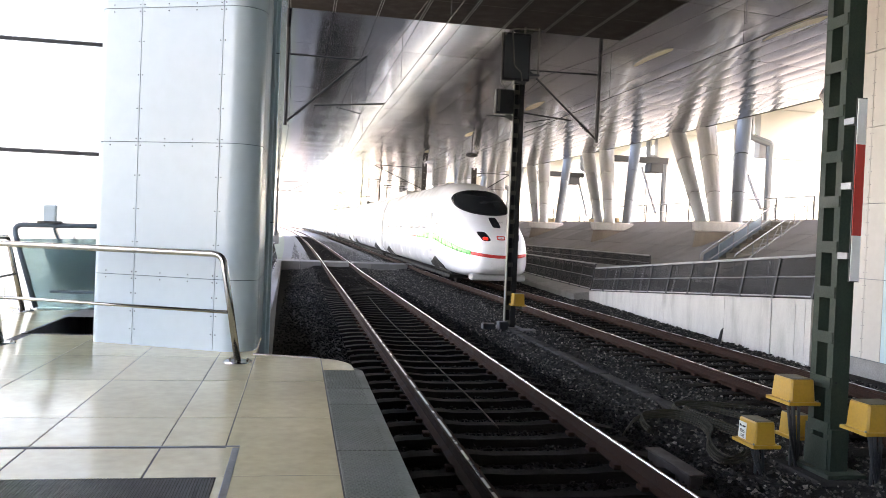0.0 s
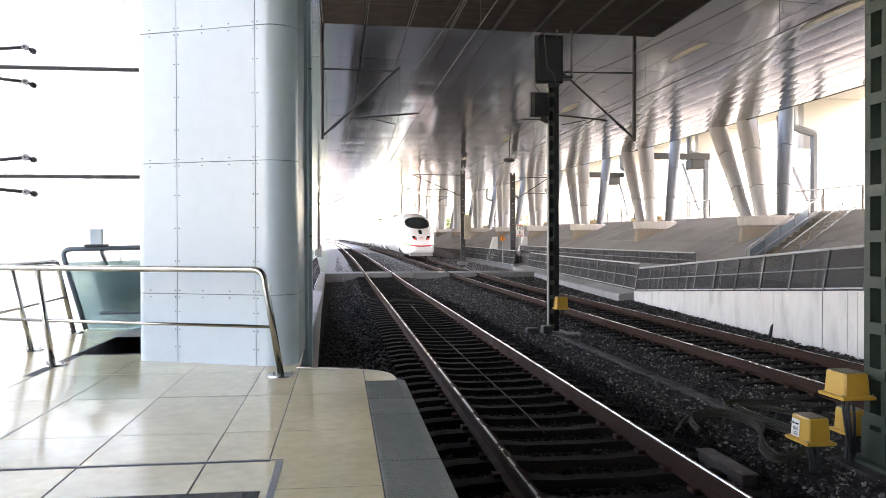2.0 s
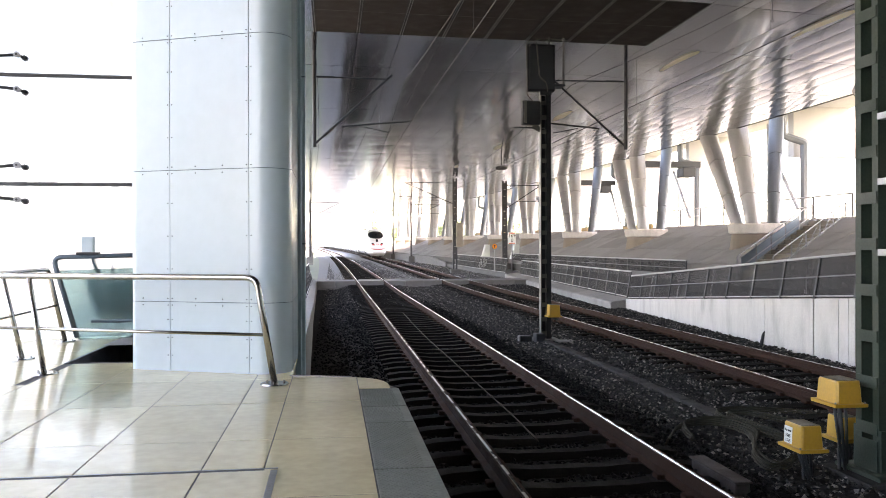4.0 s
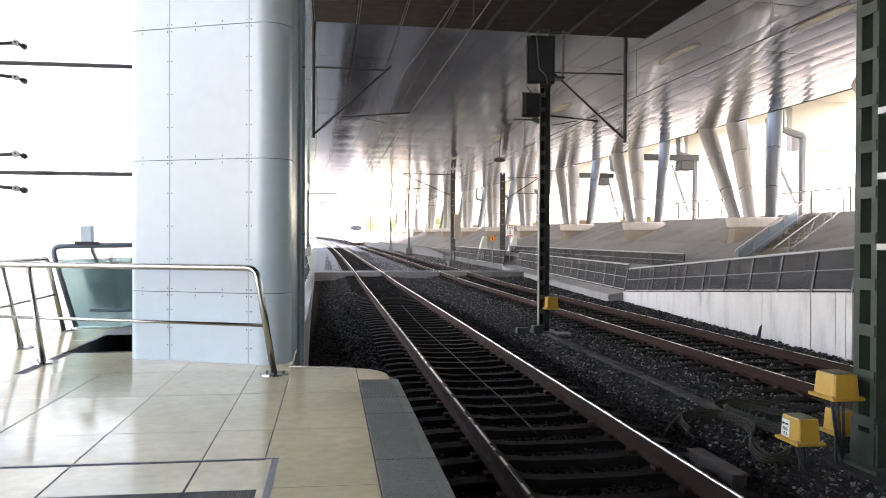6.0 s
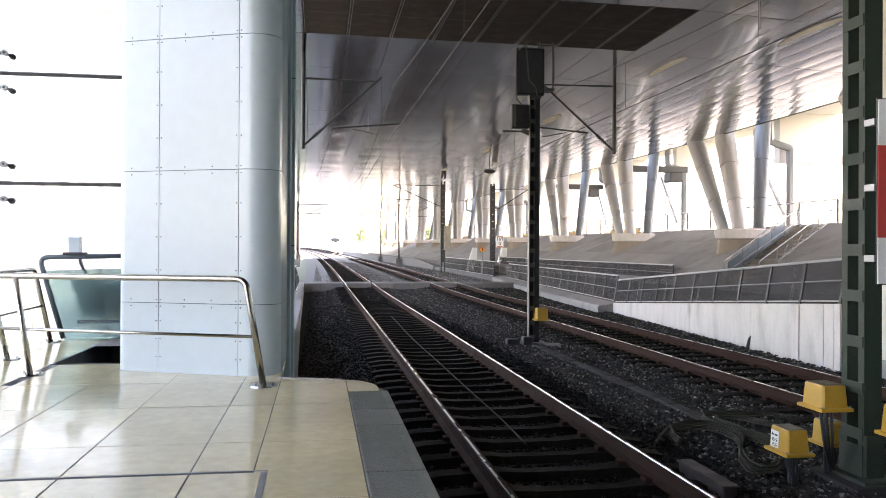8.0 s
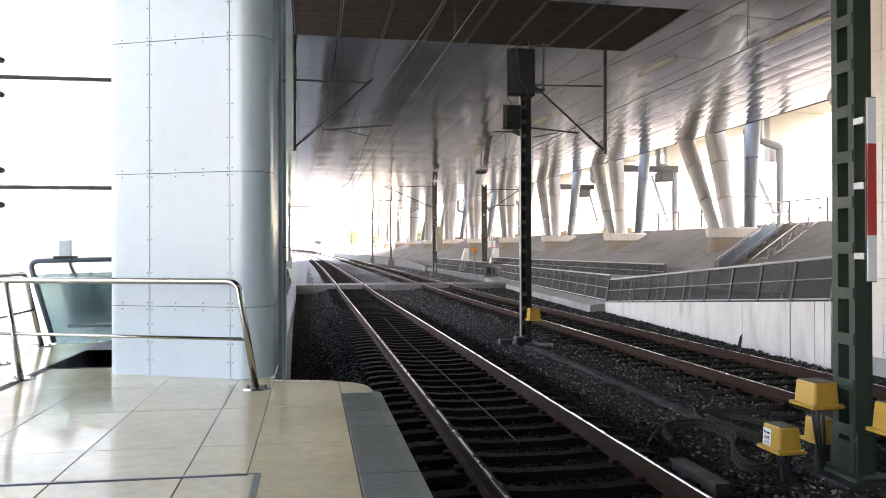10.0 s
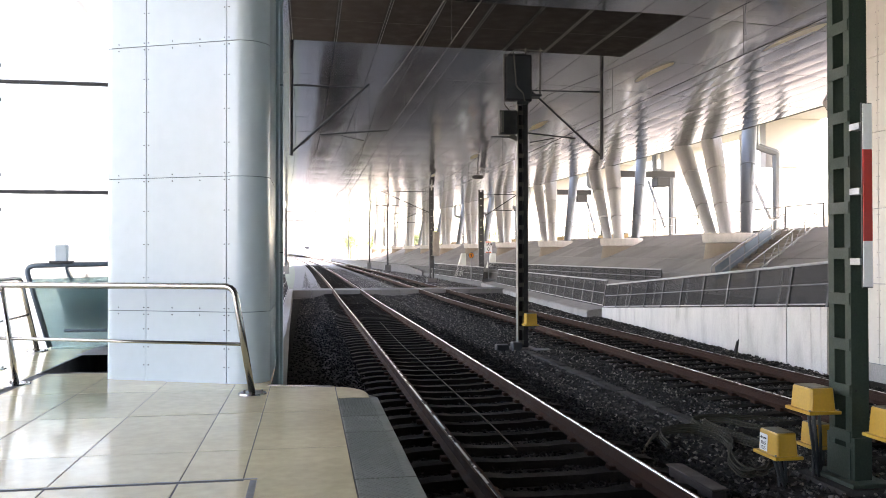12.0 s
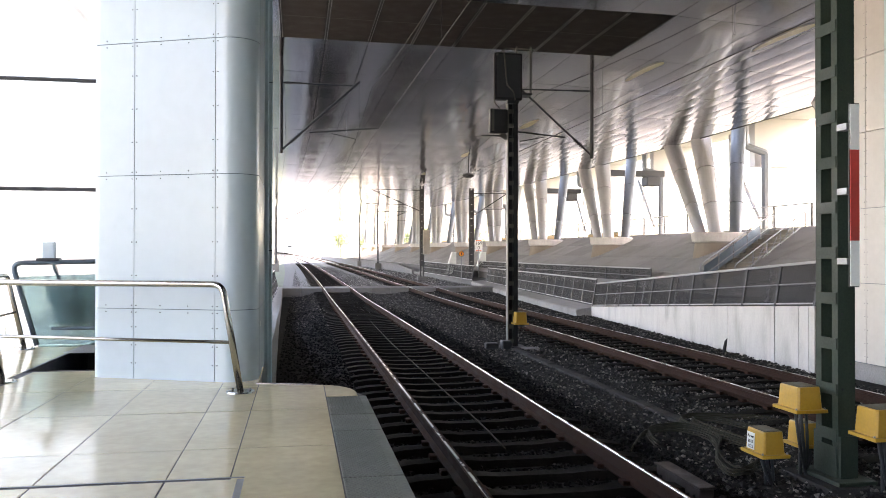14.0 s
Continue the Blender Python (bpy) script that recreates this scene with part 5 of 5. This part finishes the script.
def cable(pts, r, label):
    """A smooth cable through a few points on the ballast."""
    cb = thing("cable", 0, 0, 0, label, "cable", "loose cables")
    sm = []
    v = [Vector(p) for p in pts]
    for k in range(len(v) - 1):
        p0, p1, p2, p3 = v[max(k - 1, 0)], v[k], v[k + 1], v[min(k + 2, len(v) - 1)]
        for s in [j / 6 for j in range(6)]:
            sm.append(0.5 * (2 * p1 + (p2 - p0) * s + (2 * p0 - 5 * p1 + 4 * p2 - p3) * s * s + (3 * p1 - p0 - 3 * p2 + p3) * s ** 3))
    part("sheath", pipe(sm, r, 7), M_CABLE, cb, smooth=True)


LOOPS = (
    [(4.48, 7.41, -0.22), (4.24, 7.11, -0.22), (4.11, 7.26, -0.22), (4.29, 7.82, -0.22), (4.62, 8.39, -0.22), (4.68, 8.85, -0.22), (4.53, 9.19, -0.22), (4.11, 9.07, -0.22), (3.92, 8.68, -0.22), (3.83, 8.25, -0.22)],
    [(4.52, 7.41, -0.22), (4.05, 7.07, -0.22), (4.12, 7.52, -0.22), (4.47, 8.19, -0.22), (4.56, 8.68, -0.22), (4.37, 9.02, -0.22), (3.94, 8.85, -0.22), (3.67, 8.47, -0.22), (3.45, 8.11, -0.22)],
    [(4.8, 8.08, -0.22), (4.73, 8.37, -0.22), (4.68, 8.78, -0.22), (4.66, 9.3, -0.22), (4.78, 9.63, -0.22), (5.1, 9.72, -0.22), (5.67, 9.48, -0.22), (5.89, 9.09, -0.22)],
    [(4.89, 8.23, -0.22), (4.84, 8.7, -0.22), (4.81, 9.17, -0.22), (4.87, 9.51, -0.22), (5.12, 9.46, -0.22), (5.34, 8.92, -0.22), (5.62, 8.56, -0.22)],
)
for row in LOOPS:
    for k in range(3):
        cable([(x + 0.035 * k, y + 0.05 * k, z + 0.012 * k) for x, y, z in row], 0.0115, "grey brown cable looping over the ballast")
cable([(2.2, 25.26, -0.17), (2.12, 19.03, -0.17), (2.14, 14.6, -0.17), (2.15, 11.33, -0.17), (2.16, 9.56, -0.17), (2.13, 8.13, -0.17)], 0.010, "thin dark cable lying across the sleepers")
mk = thing("marker_stub", 9.05, 16.2, -0.22, "short dark post stub in front of the ramp wall", "post")
part("body", tube((0, 0, 0), (0.02, -0.05, 0.24), 0.04, 0.028, 8), M_BLACK, mk)
part("cap", tube((0.02, -0.05, 0.24), (0.04, -0.07, 0.30), 0.026, 0.008, 8), M_BLACK, mk)

# ---- ceiling fittings ----
for x, y in ((9.72, 21.8), (11.3, 17.5), (9.2, 31.5), (9.0, 42), (8.8, 53)):
    la = thing("ceiling_lamp", x + swing(y), y, ceiling_z(x) + lift(y), "long oval flush ceiling lamp with cream glass", "ceiling lamp", "oval ceiling lamps")
    bm = tube((0, 0, -0.012), (0, 0, 0.02), 0.5, n=32)
    bmesh.ops.transform(bm, matrix=Matrix.Diagonal((0.40, 2.5, 1, 1)) @ Matrix.Identity(4), verts=bm.verts)
    part("glass", bm, M_LAMP, la)
    part("ring", pipe([(0.21 * math.cos(a), 1.27 * math.sin(a), -0.012) for a in [i * math.pi / 16 for i in range(33)]], 0.009, 6), M_GREY, la)
for x, y in ((9.4, 44.6),):
    dm = thing("ceiling_dome", x, y, ceiling_z(x) + lift(y), "dark hanging dome under the ceiling", "dome")
    part("stem", tube((0, 0, -0.75), (0, 0, 0.02), 0.03), M_DARK, dm)
    bm = bmesh.new()
    bmesh.ops.create_uvsphere(bm, u_segments=20, v_segments=10, radius=0.34, matrix=Matrix.Translation((0, 0, -0.85)) @ Matrix.Diagonal((1, 1, 0.42, 1)))
    part("shell", bm, M_DARK, dm, smooth=True)

for x, y, ln in ((1.9, 33.0, 0.5), (9.36, 16.27, 0.4)):
    hk = thing("ceiling_hook", x, y, ceiling_z(x), "thin metal hook hanging from the ceiling", "hook")
    part("rod", tube((0, 0, -ln), (0, 0, 0.02), 0.014, n=6), M_GREY, hk)
    part("ring", pipe([(0.03 * math.cos(a), 0, -ln - 0.03 + 0.03 * math.sin(a)) for a in [k * math.pi / 8 for k in range(17)]], 0.012, 5), M_GREY, hk)

# ---- far trees ----


def tree(x, y, h, seed):
    rng = random.Random(seed)
    t = thing("tree", x, y, -0.62 + lift(y), "leafy green tree beyond the hall", "tree", "far trees")
    part("trunk", tube((0, 0, 0), (0, 0, h * 0.6), h * 0.03, h * 0.012, 8), M_BARK, t)
    for k in range(6):
        a = k * 1.05 + rng.random()
        part("limb", tube((0, 0, h * (0.25 + 0.05 * k)), (math.cos(a) * h * 0.25, math.sin(a) * h * 0.25, h * (0.5 + 0.06 * k)), h * 0.012, h * 0.004, 5), M_BARK, t)
    bm = bmesh.new()
    for k in range(900):
        a, b, r = rng.uniform(0, 6.28), rng.uniform(-1, 1), rng.random() ** 0.5
        lump = 1 + 0.3 * math.sin(3 * a + seed) + 0.2 * math.sin(5 * b + seed)
        c = Vector((math.cos(a) * math.sqrt(1 - b * b) * r * h * 0.32 * lump, math.sin(a) * math.sqrt(1 - b * b) * r * h * 0.32 * lump, h * 0.62 + b * r * h * 0.36))
        u = Vector((rng.uniform(-1, 1), rng.uniform(-1, 1), rng.uniform(-1, 1))).normalized() * h * 0.03
        w = u.orthogonal().normalized() * h * 0.022
        bm.faces.new([bm.verts.new(c + p) for p in (u, w, -u, -w)])
    part("crown", bm, M_LEAF, t)


for i, (x, y, h) in enumerate(((13.5, 262, 10), (24, 300, 10), (33, 150, 8), (40, 260, 12), (44, 330, 12))):
    tree(x, y, h, i)

# ---- the train ----


def curve_at(xs, ys, s):
    """Smooth curve through a few stations."""
    if s <= xs[0]:
        return ys[0]
    if s >= xs[-1]:
        return ys[-1]
    k = max(i for i in range(len(xs) - 1) if xs[i] <= s)

    def slope(i):
        if i == 0:
            return (ys[1] - ys[0]) / (xs[1] - xs[0])
        if i == len(xs) - 1:
            return 0.0
        a, b = (ys[i] - ys[i - 1]) / (xs[i] - xs[i - 1]), (ys[i + 1] - ys[i]) / (xs[i + 1] - xs[i])
        return 0.0 if a * b <= 0 else 2 * a * b / (a + b)
    h = xs[k + 1] - xs[k]
    u = (s - xs[k]) / h
    return ((1 + 2 * u) * (1 - u) ** 2 * ys[k] + u * (1 - u) ** 2 * h * slope(k) + u * u * (3 - 2 * u) * ys[k + 1] + u * u * (u - 1) * h * slope(k + 1))


def shell_at(s):
    """Half width, bottom, middle and top of the shell at s metres behind the nose tip."""
    w = curve_at([0, 0.06, 0.2, 0.5, 1.0, 1.8, 2.8, 4.0, 5.5], [0.35, 0.60, 0.80, 0.98, 1.13, 1.27, 1.38, 1.45, 1.475], s)
    t = curve_at([0, 0.06, 0.2, 0.5, 1.0, 1.7, 2.5, 3.2, 4.0, 4.8, 5.8, 7.2, 8.5], [1.25, 1.48, 1.68, 1.92, 2.18, 2.48, 2.82, 3.12, 3.46, 3.73, 3.94, 4.07, 4.10], s)
    lo = curve_at([0, 0.06, 0.3, 0.8, 2.0], [0.85, 0.68, 0.54, 0.46, 0.36], s)
    return w, lo, lo + (t - lo) * 0.42, t


UP, DOWN = 0.66, 0.40


def half_width(s, z):
    """Half width of the shell at height z; nothing above the roof."""
    w, lo, mid, t = shell_at(s)
    if z >= t or z <= lo:
        return 0.0
    if z > mid:
        d = ((z - mid) / (t - mid)) ** (1 / UP)
        return w * max(0.0, 1 - d * d) ** (UP / 2) * (1 - 0.05 * d)
    d = ((mid - z) / (mid - lo)) ** (1 / DOWN)
    return w * max(0.0, 1 - d * d) ** (DOWN / 2)


def section(s, n):
    w, lo, mid, t = shell_at(s)
    pts = []
    for i in range(n):
        a = 2 * math.pi * i / n - math.pi / 2
        c, d = math.cos(a), math.sin(a)
        e = UP if d > 0 else DOWN
        x = w * math.copysign(abs(c) ** e, c) * (1 if d < 0 else 1 - 0.05 * d)
        z = mid + ((t - mid) * abs(d) ** UP if d > 0 else -(mid - lo) * abs(d) ** DOWN)
        pts.append((x, z))
    return pts


def front_at(x, z):
    """How far behind the tip the shell is met at (x, z), seen from in front."""
    a, b = 0.0, 9.0
    for _ in range(30):
        m = (a + b) / 2
        if half_width(m, z) >= abs(x):
            b = m
        else:
            a = m
    return b


def decal(name, rows, mat, root, label, out=0.004, thick=0.004):
    """A thin curved plate laid on the shell from a grid of points (x, y, z)."""
    bm = bmesh.new()
    grid = [[bm.verts.new(p) for p in row] for row in rows]
    for a, b in zip(grid, grid[1:]):
        for k in range(len(a) - 1):
            bm.faces.new((a[k], a[k + 1], b[k + 1], b[k]))
    bmesh.ops.remove_doubles(bm, verts=bm.verts, dist=0.0005)
    bm.normal_update()
    flip = sum(f.normal.dot(f.calc_center_median() - Vector((0, 9, 1.6))) for f in bm.faces)
    if flip < 0:
        bmesh.ops.reverse_faces(bm, faces=bm.faces)
        bm.normal_update()
    moves = [(v, v.normal.copy()) for v in bm.verts]
    for v, n in moves:
        v.co += n * out
    me = bpy.data.meshes.new(name)
    bm.to_mesh(me)
    bm.free()
    me.materials.append(mat)
    for p in me.polygons:
        p.use_smooth = True
    ob = new(name, me)
    ob.parent = root
    if label:
        tagged(ob, label)
    so = ob.modifiers.new("thick", "SOLIDIFY")
    so.thickness, so.offset = thick, -1
    return ob


def front_patch(name, cx, cz, rx, rz, power, mat, root, label, shear=0.0, out=0.006):
    """A rounded patch on the nose; power 2 is an ellipse, more is boxier."""
    rows = []
    for i in range(13):
        r = i / 12
        row = []
        for k in range(57):
            a = 2 * math.pi * k / 56
            c, d = math.cos(a), math.sin(a)
            z = cz + rz * r * math.copysign(abs(d) ** (2 / power), d)
            x = cx + rx * r * math.copysign(abs(c) ** (2 / power), c) + shear * (z - cz)
            row.append((x, front_at(x, z), z))
        rows.append(row)
    return decal(name, rows, mat, root, label, out)


def side_band(name, s0, s1, low, high, side, mat, root, label, n=40, off=0.0, out=0.006):
    """A band along the flank between two height functions of s."""
    rows = []
    for i in range(n + 1):
        s = s0 + (s1 - s0) * i / n
        row = []
        for k in range(5):
            z = low(s) + (high(s) - low(s)) * k / 4
            row.append((side * half_width(s, z), s + off, z))
        rows.append(row)
    return decal(name, rows, mat, root, label, out)


def car_body(length, nose, root):
    """The shell, nose (if any) at y = 0, running to +y."""
    n = 120
    ss = []
    if nose:
        s = 0.0
        while s < 8:
            ss.append(s)
            s += 0.02 if s < 0.3 else 0.08 if s < 5 else 0.25
    ss.append(8.0)
    end = length if nose else length + 8.0
    ss += [8.0 + (end - 8.0) * i / 8 for i in range(1, 9)]
    off = 0.0 if nose else -8.0
    bm = bmesh.new()
    rings = [[bm.verts.new((x, s + off, z)) for x, z in section(s, n)] for s in ss]
    for a, b in zip(rings, rings[1:]):
        for k in range(n):
            bm.faces.new((a[k], a[(k + 1) % n], b[(k + 1) % n], b[k])).smooth = True
    bm.faces.new(rings[0])
    bm.faces.new(rings[-1])
    part("body", bm, M_BODY, root)
    if nose:
        front_patch("windscreen", 0, 3.12, 1.08, 0.52, 2.4, M_TGLASS, root, "large dark oval windscreen")
        front_patch("display", 0, 2.34, 0.15, 0.19, 5, M_TGLASS, root, "dark display panel", 0, 0.004)
        front_patch("coupler_flap", 0, 0.90, 0.36, 0.20, 4, M_BODY, root, "white coupler flap", 0, 0.008)
        front_patch("front_mark", 0, 1.80, 0.15, 0.075, 5, M_TRED, root, "small red mark")
        front_patch("front_mark", 0, 1.80, 0.11, 0.04, 5, M_WHITE, root, "small red mark", 0, 0.009)
        for s in (-1, 1):
            g = front_patch("lamp_glass", s * 0.57, 1.84, 0.15, 0.16, 4, M_TGLASS, root, "dark lamp glass", s * 0.45)
            lamp = front_patch("tail_lamp", s * 0.54, 1.76, 0.085, 0.055, 2.5, M_TAIL, root, "glowing red tail lamp", 0, 0.012)
            lamp.parent = g
            # stripes: red round the chin, green along the flank
            rows = []
            for i in range(24):
                x = s * (0.0 + 1.0 * i / 23)
                z = 1.15 + 0.10 * (i / 23) ** 2
                rows.append([(x, front_at(x, z + dz), z + dz) for dz in (-0.055, -0.02, 0.02, 0.055)])
            decal("red_stripe", rows, M_TRED, root, "red chin stripe")
            s_in = front_at(1.0, 1.25)

            def mid_line(v):
                return 1.25 + 0.50 * min(1.0, (v - s_in) / 5.0)
            side_band("green_stripe", s_in, 5.9, lambda v: mid_line(v) - 0.07 - 0.05 * min(1, (v - s_in) / 3), lambda v: mid_line(v) + 0.07 + 0.05 * min(1, (v - s_in) / 3), s, M_TGREEN, root, "green flank stripe")
            side_band("green_stripe", 6.95, 10.5, lambda v: 1.64, lambda v: 1.88 - 0.12 * max(0, (v - 8.5) / 2), s, M_TGREEN, root, "green flank stripe", 12)
            side_band("red_stripe", 10.6, length - 0.2, lambda v: 1.66, lambda v: 1.74, s, M_TPINK, root, "pale red flank stripe", 10)
            side_band("side_window", 3.7, 5.5, lambda v: 2.22, lambda v: 2.26 + 0.50 * min(1, (v - 3.7) / 1.3), s, M_TWIN, root, "slanted cab side window", 16, 0.0, 0.010)
            for y0 in (7.6, 9.6, 11.6, 13.6, 15.6, 17.6, 19.6, 21.6):
                side_band("window", y0, y0 + 1.5, lambda v: 2.05, lambda v: 2.62, s, M_TWIN, root, "", 3, 0.0, 0.007)
    else:
        for s in (-1, 1):
            side_band("red_stripe", 8.2, end - 0.2, lambda v: 1.66, lambda v: 1.74, s, M_TPINK, root, "pale red flank stripe", 10, -8.0)
            for k in range(10):
                y0 = 10 + k * 2.05
                side_band("window", y0, y0 + 1.55, lambda v: 2.05, lambda v: 2.62, s, M_TWIN, root, "", 3, -8.0, 0.007)


def bogie(root, y):
    b = part("bogie", box(-1.15, 1.15, y - 1.9, y + 1.9, 0.35, 0.75, 0.06), M_BOGIE, root, "dark bogie frame")
    for dy in (-1.25, 1.25):
        for s in (-1, 1):
            part("wheel", tube((s * 0.68, y + dy, 0.46), (s * 0.82, y + dy, 0.46), 0.46, n=24), M_BOGIE, b)
            part("axle_box", box(s * 1.0 - 0.12, s * 1.0 + 0.12, y + dy - 0.2, y + dy + 0.2, 0.3, 0.62, 0.04), M_BOGIE, b)


def train_car(nose, label):
    c = thing("train_car", 0, 0, 0, label, "train car", "cars of the train")
    ln = 25.4 if nose else 24.6
    car_body(ln, nose, c)
    # dark underfloor and bogies; dark flank plates stand in for shaded openings
    part("underfloor", box(-1.25, 1.25, 3.0 if nose else 0.4, ln - 0.4, 0.22, 0.34), M_BOGIE, c)
    for y in ((5.2, ln - 3.6) if nose else (3.6, ln - 3.6)):
        bogie(c, y)
        for s in (-1, 1):
            o = 0.0 if nose else -8.0
            side_band("bogie_shade", y - 1.5 - o, y + 1.5 - o, lambda v: 0.40, lambda v: 0.96 - 0.3 * abs(v - y + o) / 1.5, s, M_BOGIE, c, "dark plate for the shaded bogie opening", 8, o, 0.010)
    part("roof_box", prism([(-0.8, ln - 6), (0.8, ln - 6), (0.95, ln - 2), (-0.95, ln - 2)], 3.9, 4.22), M_GREY, c, "grey roof fairing")
    part("gangway", box(-1.2, 1.2, ln, ln + 0.55, 0.6, 3.4), M_BLACK, c, "dark bellows between the cars")
    if nose:
        part("plough", box(-0.98, 0.98, 0.42, 0.9, 0.30, 0.52, 0.05), M_PIER, c, "pale grey front apron")
        for s in (-1, 1):
            side_band("door", 6.05, 6.85, lambda v: 0.75, lambda v: 2.75, s, M_BODY, c, "white plug door", 4, 0.0, 0.012)
            side_band("door_window", 6.25, 6.65, lambda v: 1.85, lambda v: 2.5, s, M_TWIN, c, "", 3, 0.0, 0.022)
        for i in range(2):
            part("mark", box(-1.497, -1.482, 9.4 + i * 0.5, 9.7 + i * 0.5, 2.72, 2.95), M_GREY, c)
    return c


tail_car = train_car(True, "white high-speed train end car with red and green stripes")
mid_car = train_car(False, "white high-speed train middle car with windows painted pale for glare")
panto = part("pantograph", pipe([(0, 6.0, 4.1), (0, 7.3, 4.55), (0, 6.2, 5.05)], 0.035, 6), M_DARK, mid_car, "dark raised pantograph")
part("collector_head", tube((-0.8, 6.2, 5.07), (0.8, 6.2, 5.07), 0.03), M_DARK, panto)
cars = [tail_car, mid_car] + [copy_thing(mid_car, pose(0, 0, 0)) for _ in range(6)]


def on_track(y):
    h = 0.5
    return TRACK[1] + bend(y), math.degrees(math.atan2(-(bend(y + h) - bend(y - h)), 2 * h))


def motions():
    # place of the tail's nose along the track, second by second
    run = [(0.0, 27.2), (0.5, 36.8), (1.0, 47.2), (1.5, 56.9), (2.0, 67.2), (2.5, 77.8), (3.0, 88.3), (4.0, 110.0), (5.0, 131.8), (6.0, 151.5), (7.0, 171.0), (8.0, 190.5), (9.0, 210.2), (10.0, 230.6), (11.0, 251.8), (12.0, 274.0), (13.0, 297.2), (14.0, 321.5)]
    for i, car in enumerate(cars):
        ahead = 0 if i == 0 else 25.95 + (i - 1) * 25.15
        rows = []
        for t, y in run:
            yy = y + ahead
            x, turn = on_track(yy)
            x2 = on_track(yy + 20)[0]
            turn = math.degrees(math.atan2(-(x2 - x), 20))
            tilt = math.degrees(math.atan2(lift(yy + 20) - lift(yy), 20))
            rows.append((t, pose(x, yy, lift(yy), tilt, 0, turn)))
        walk(car, rows)


motions()
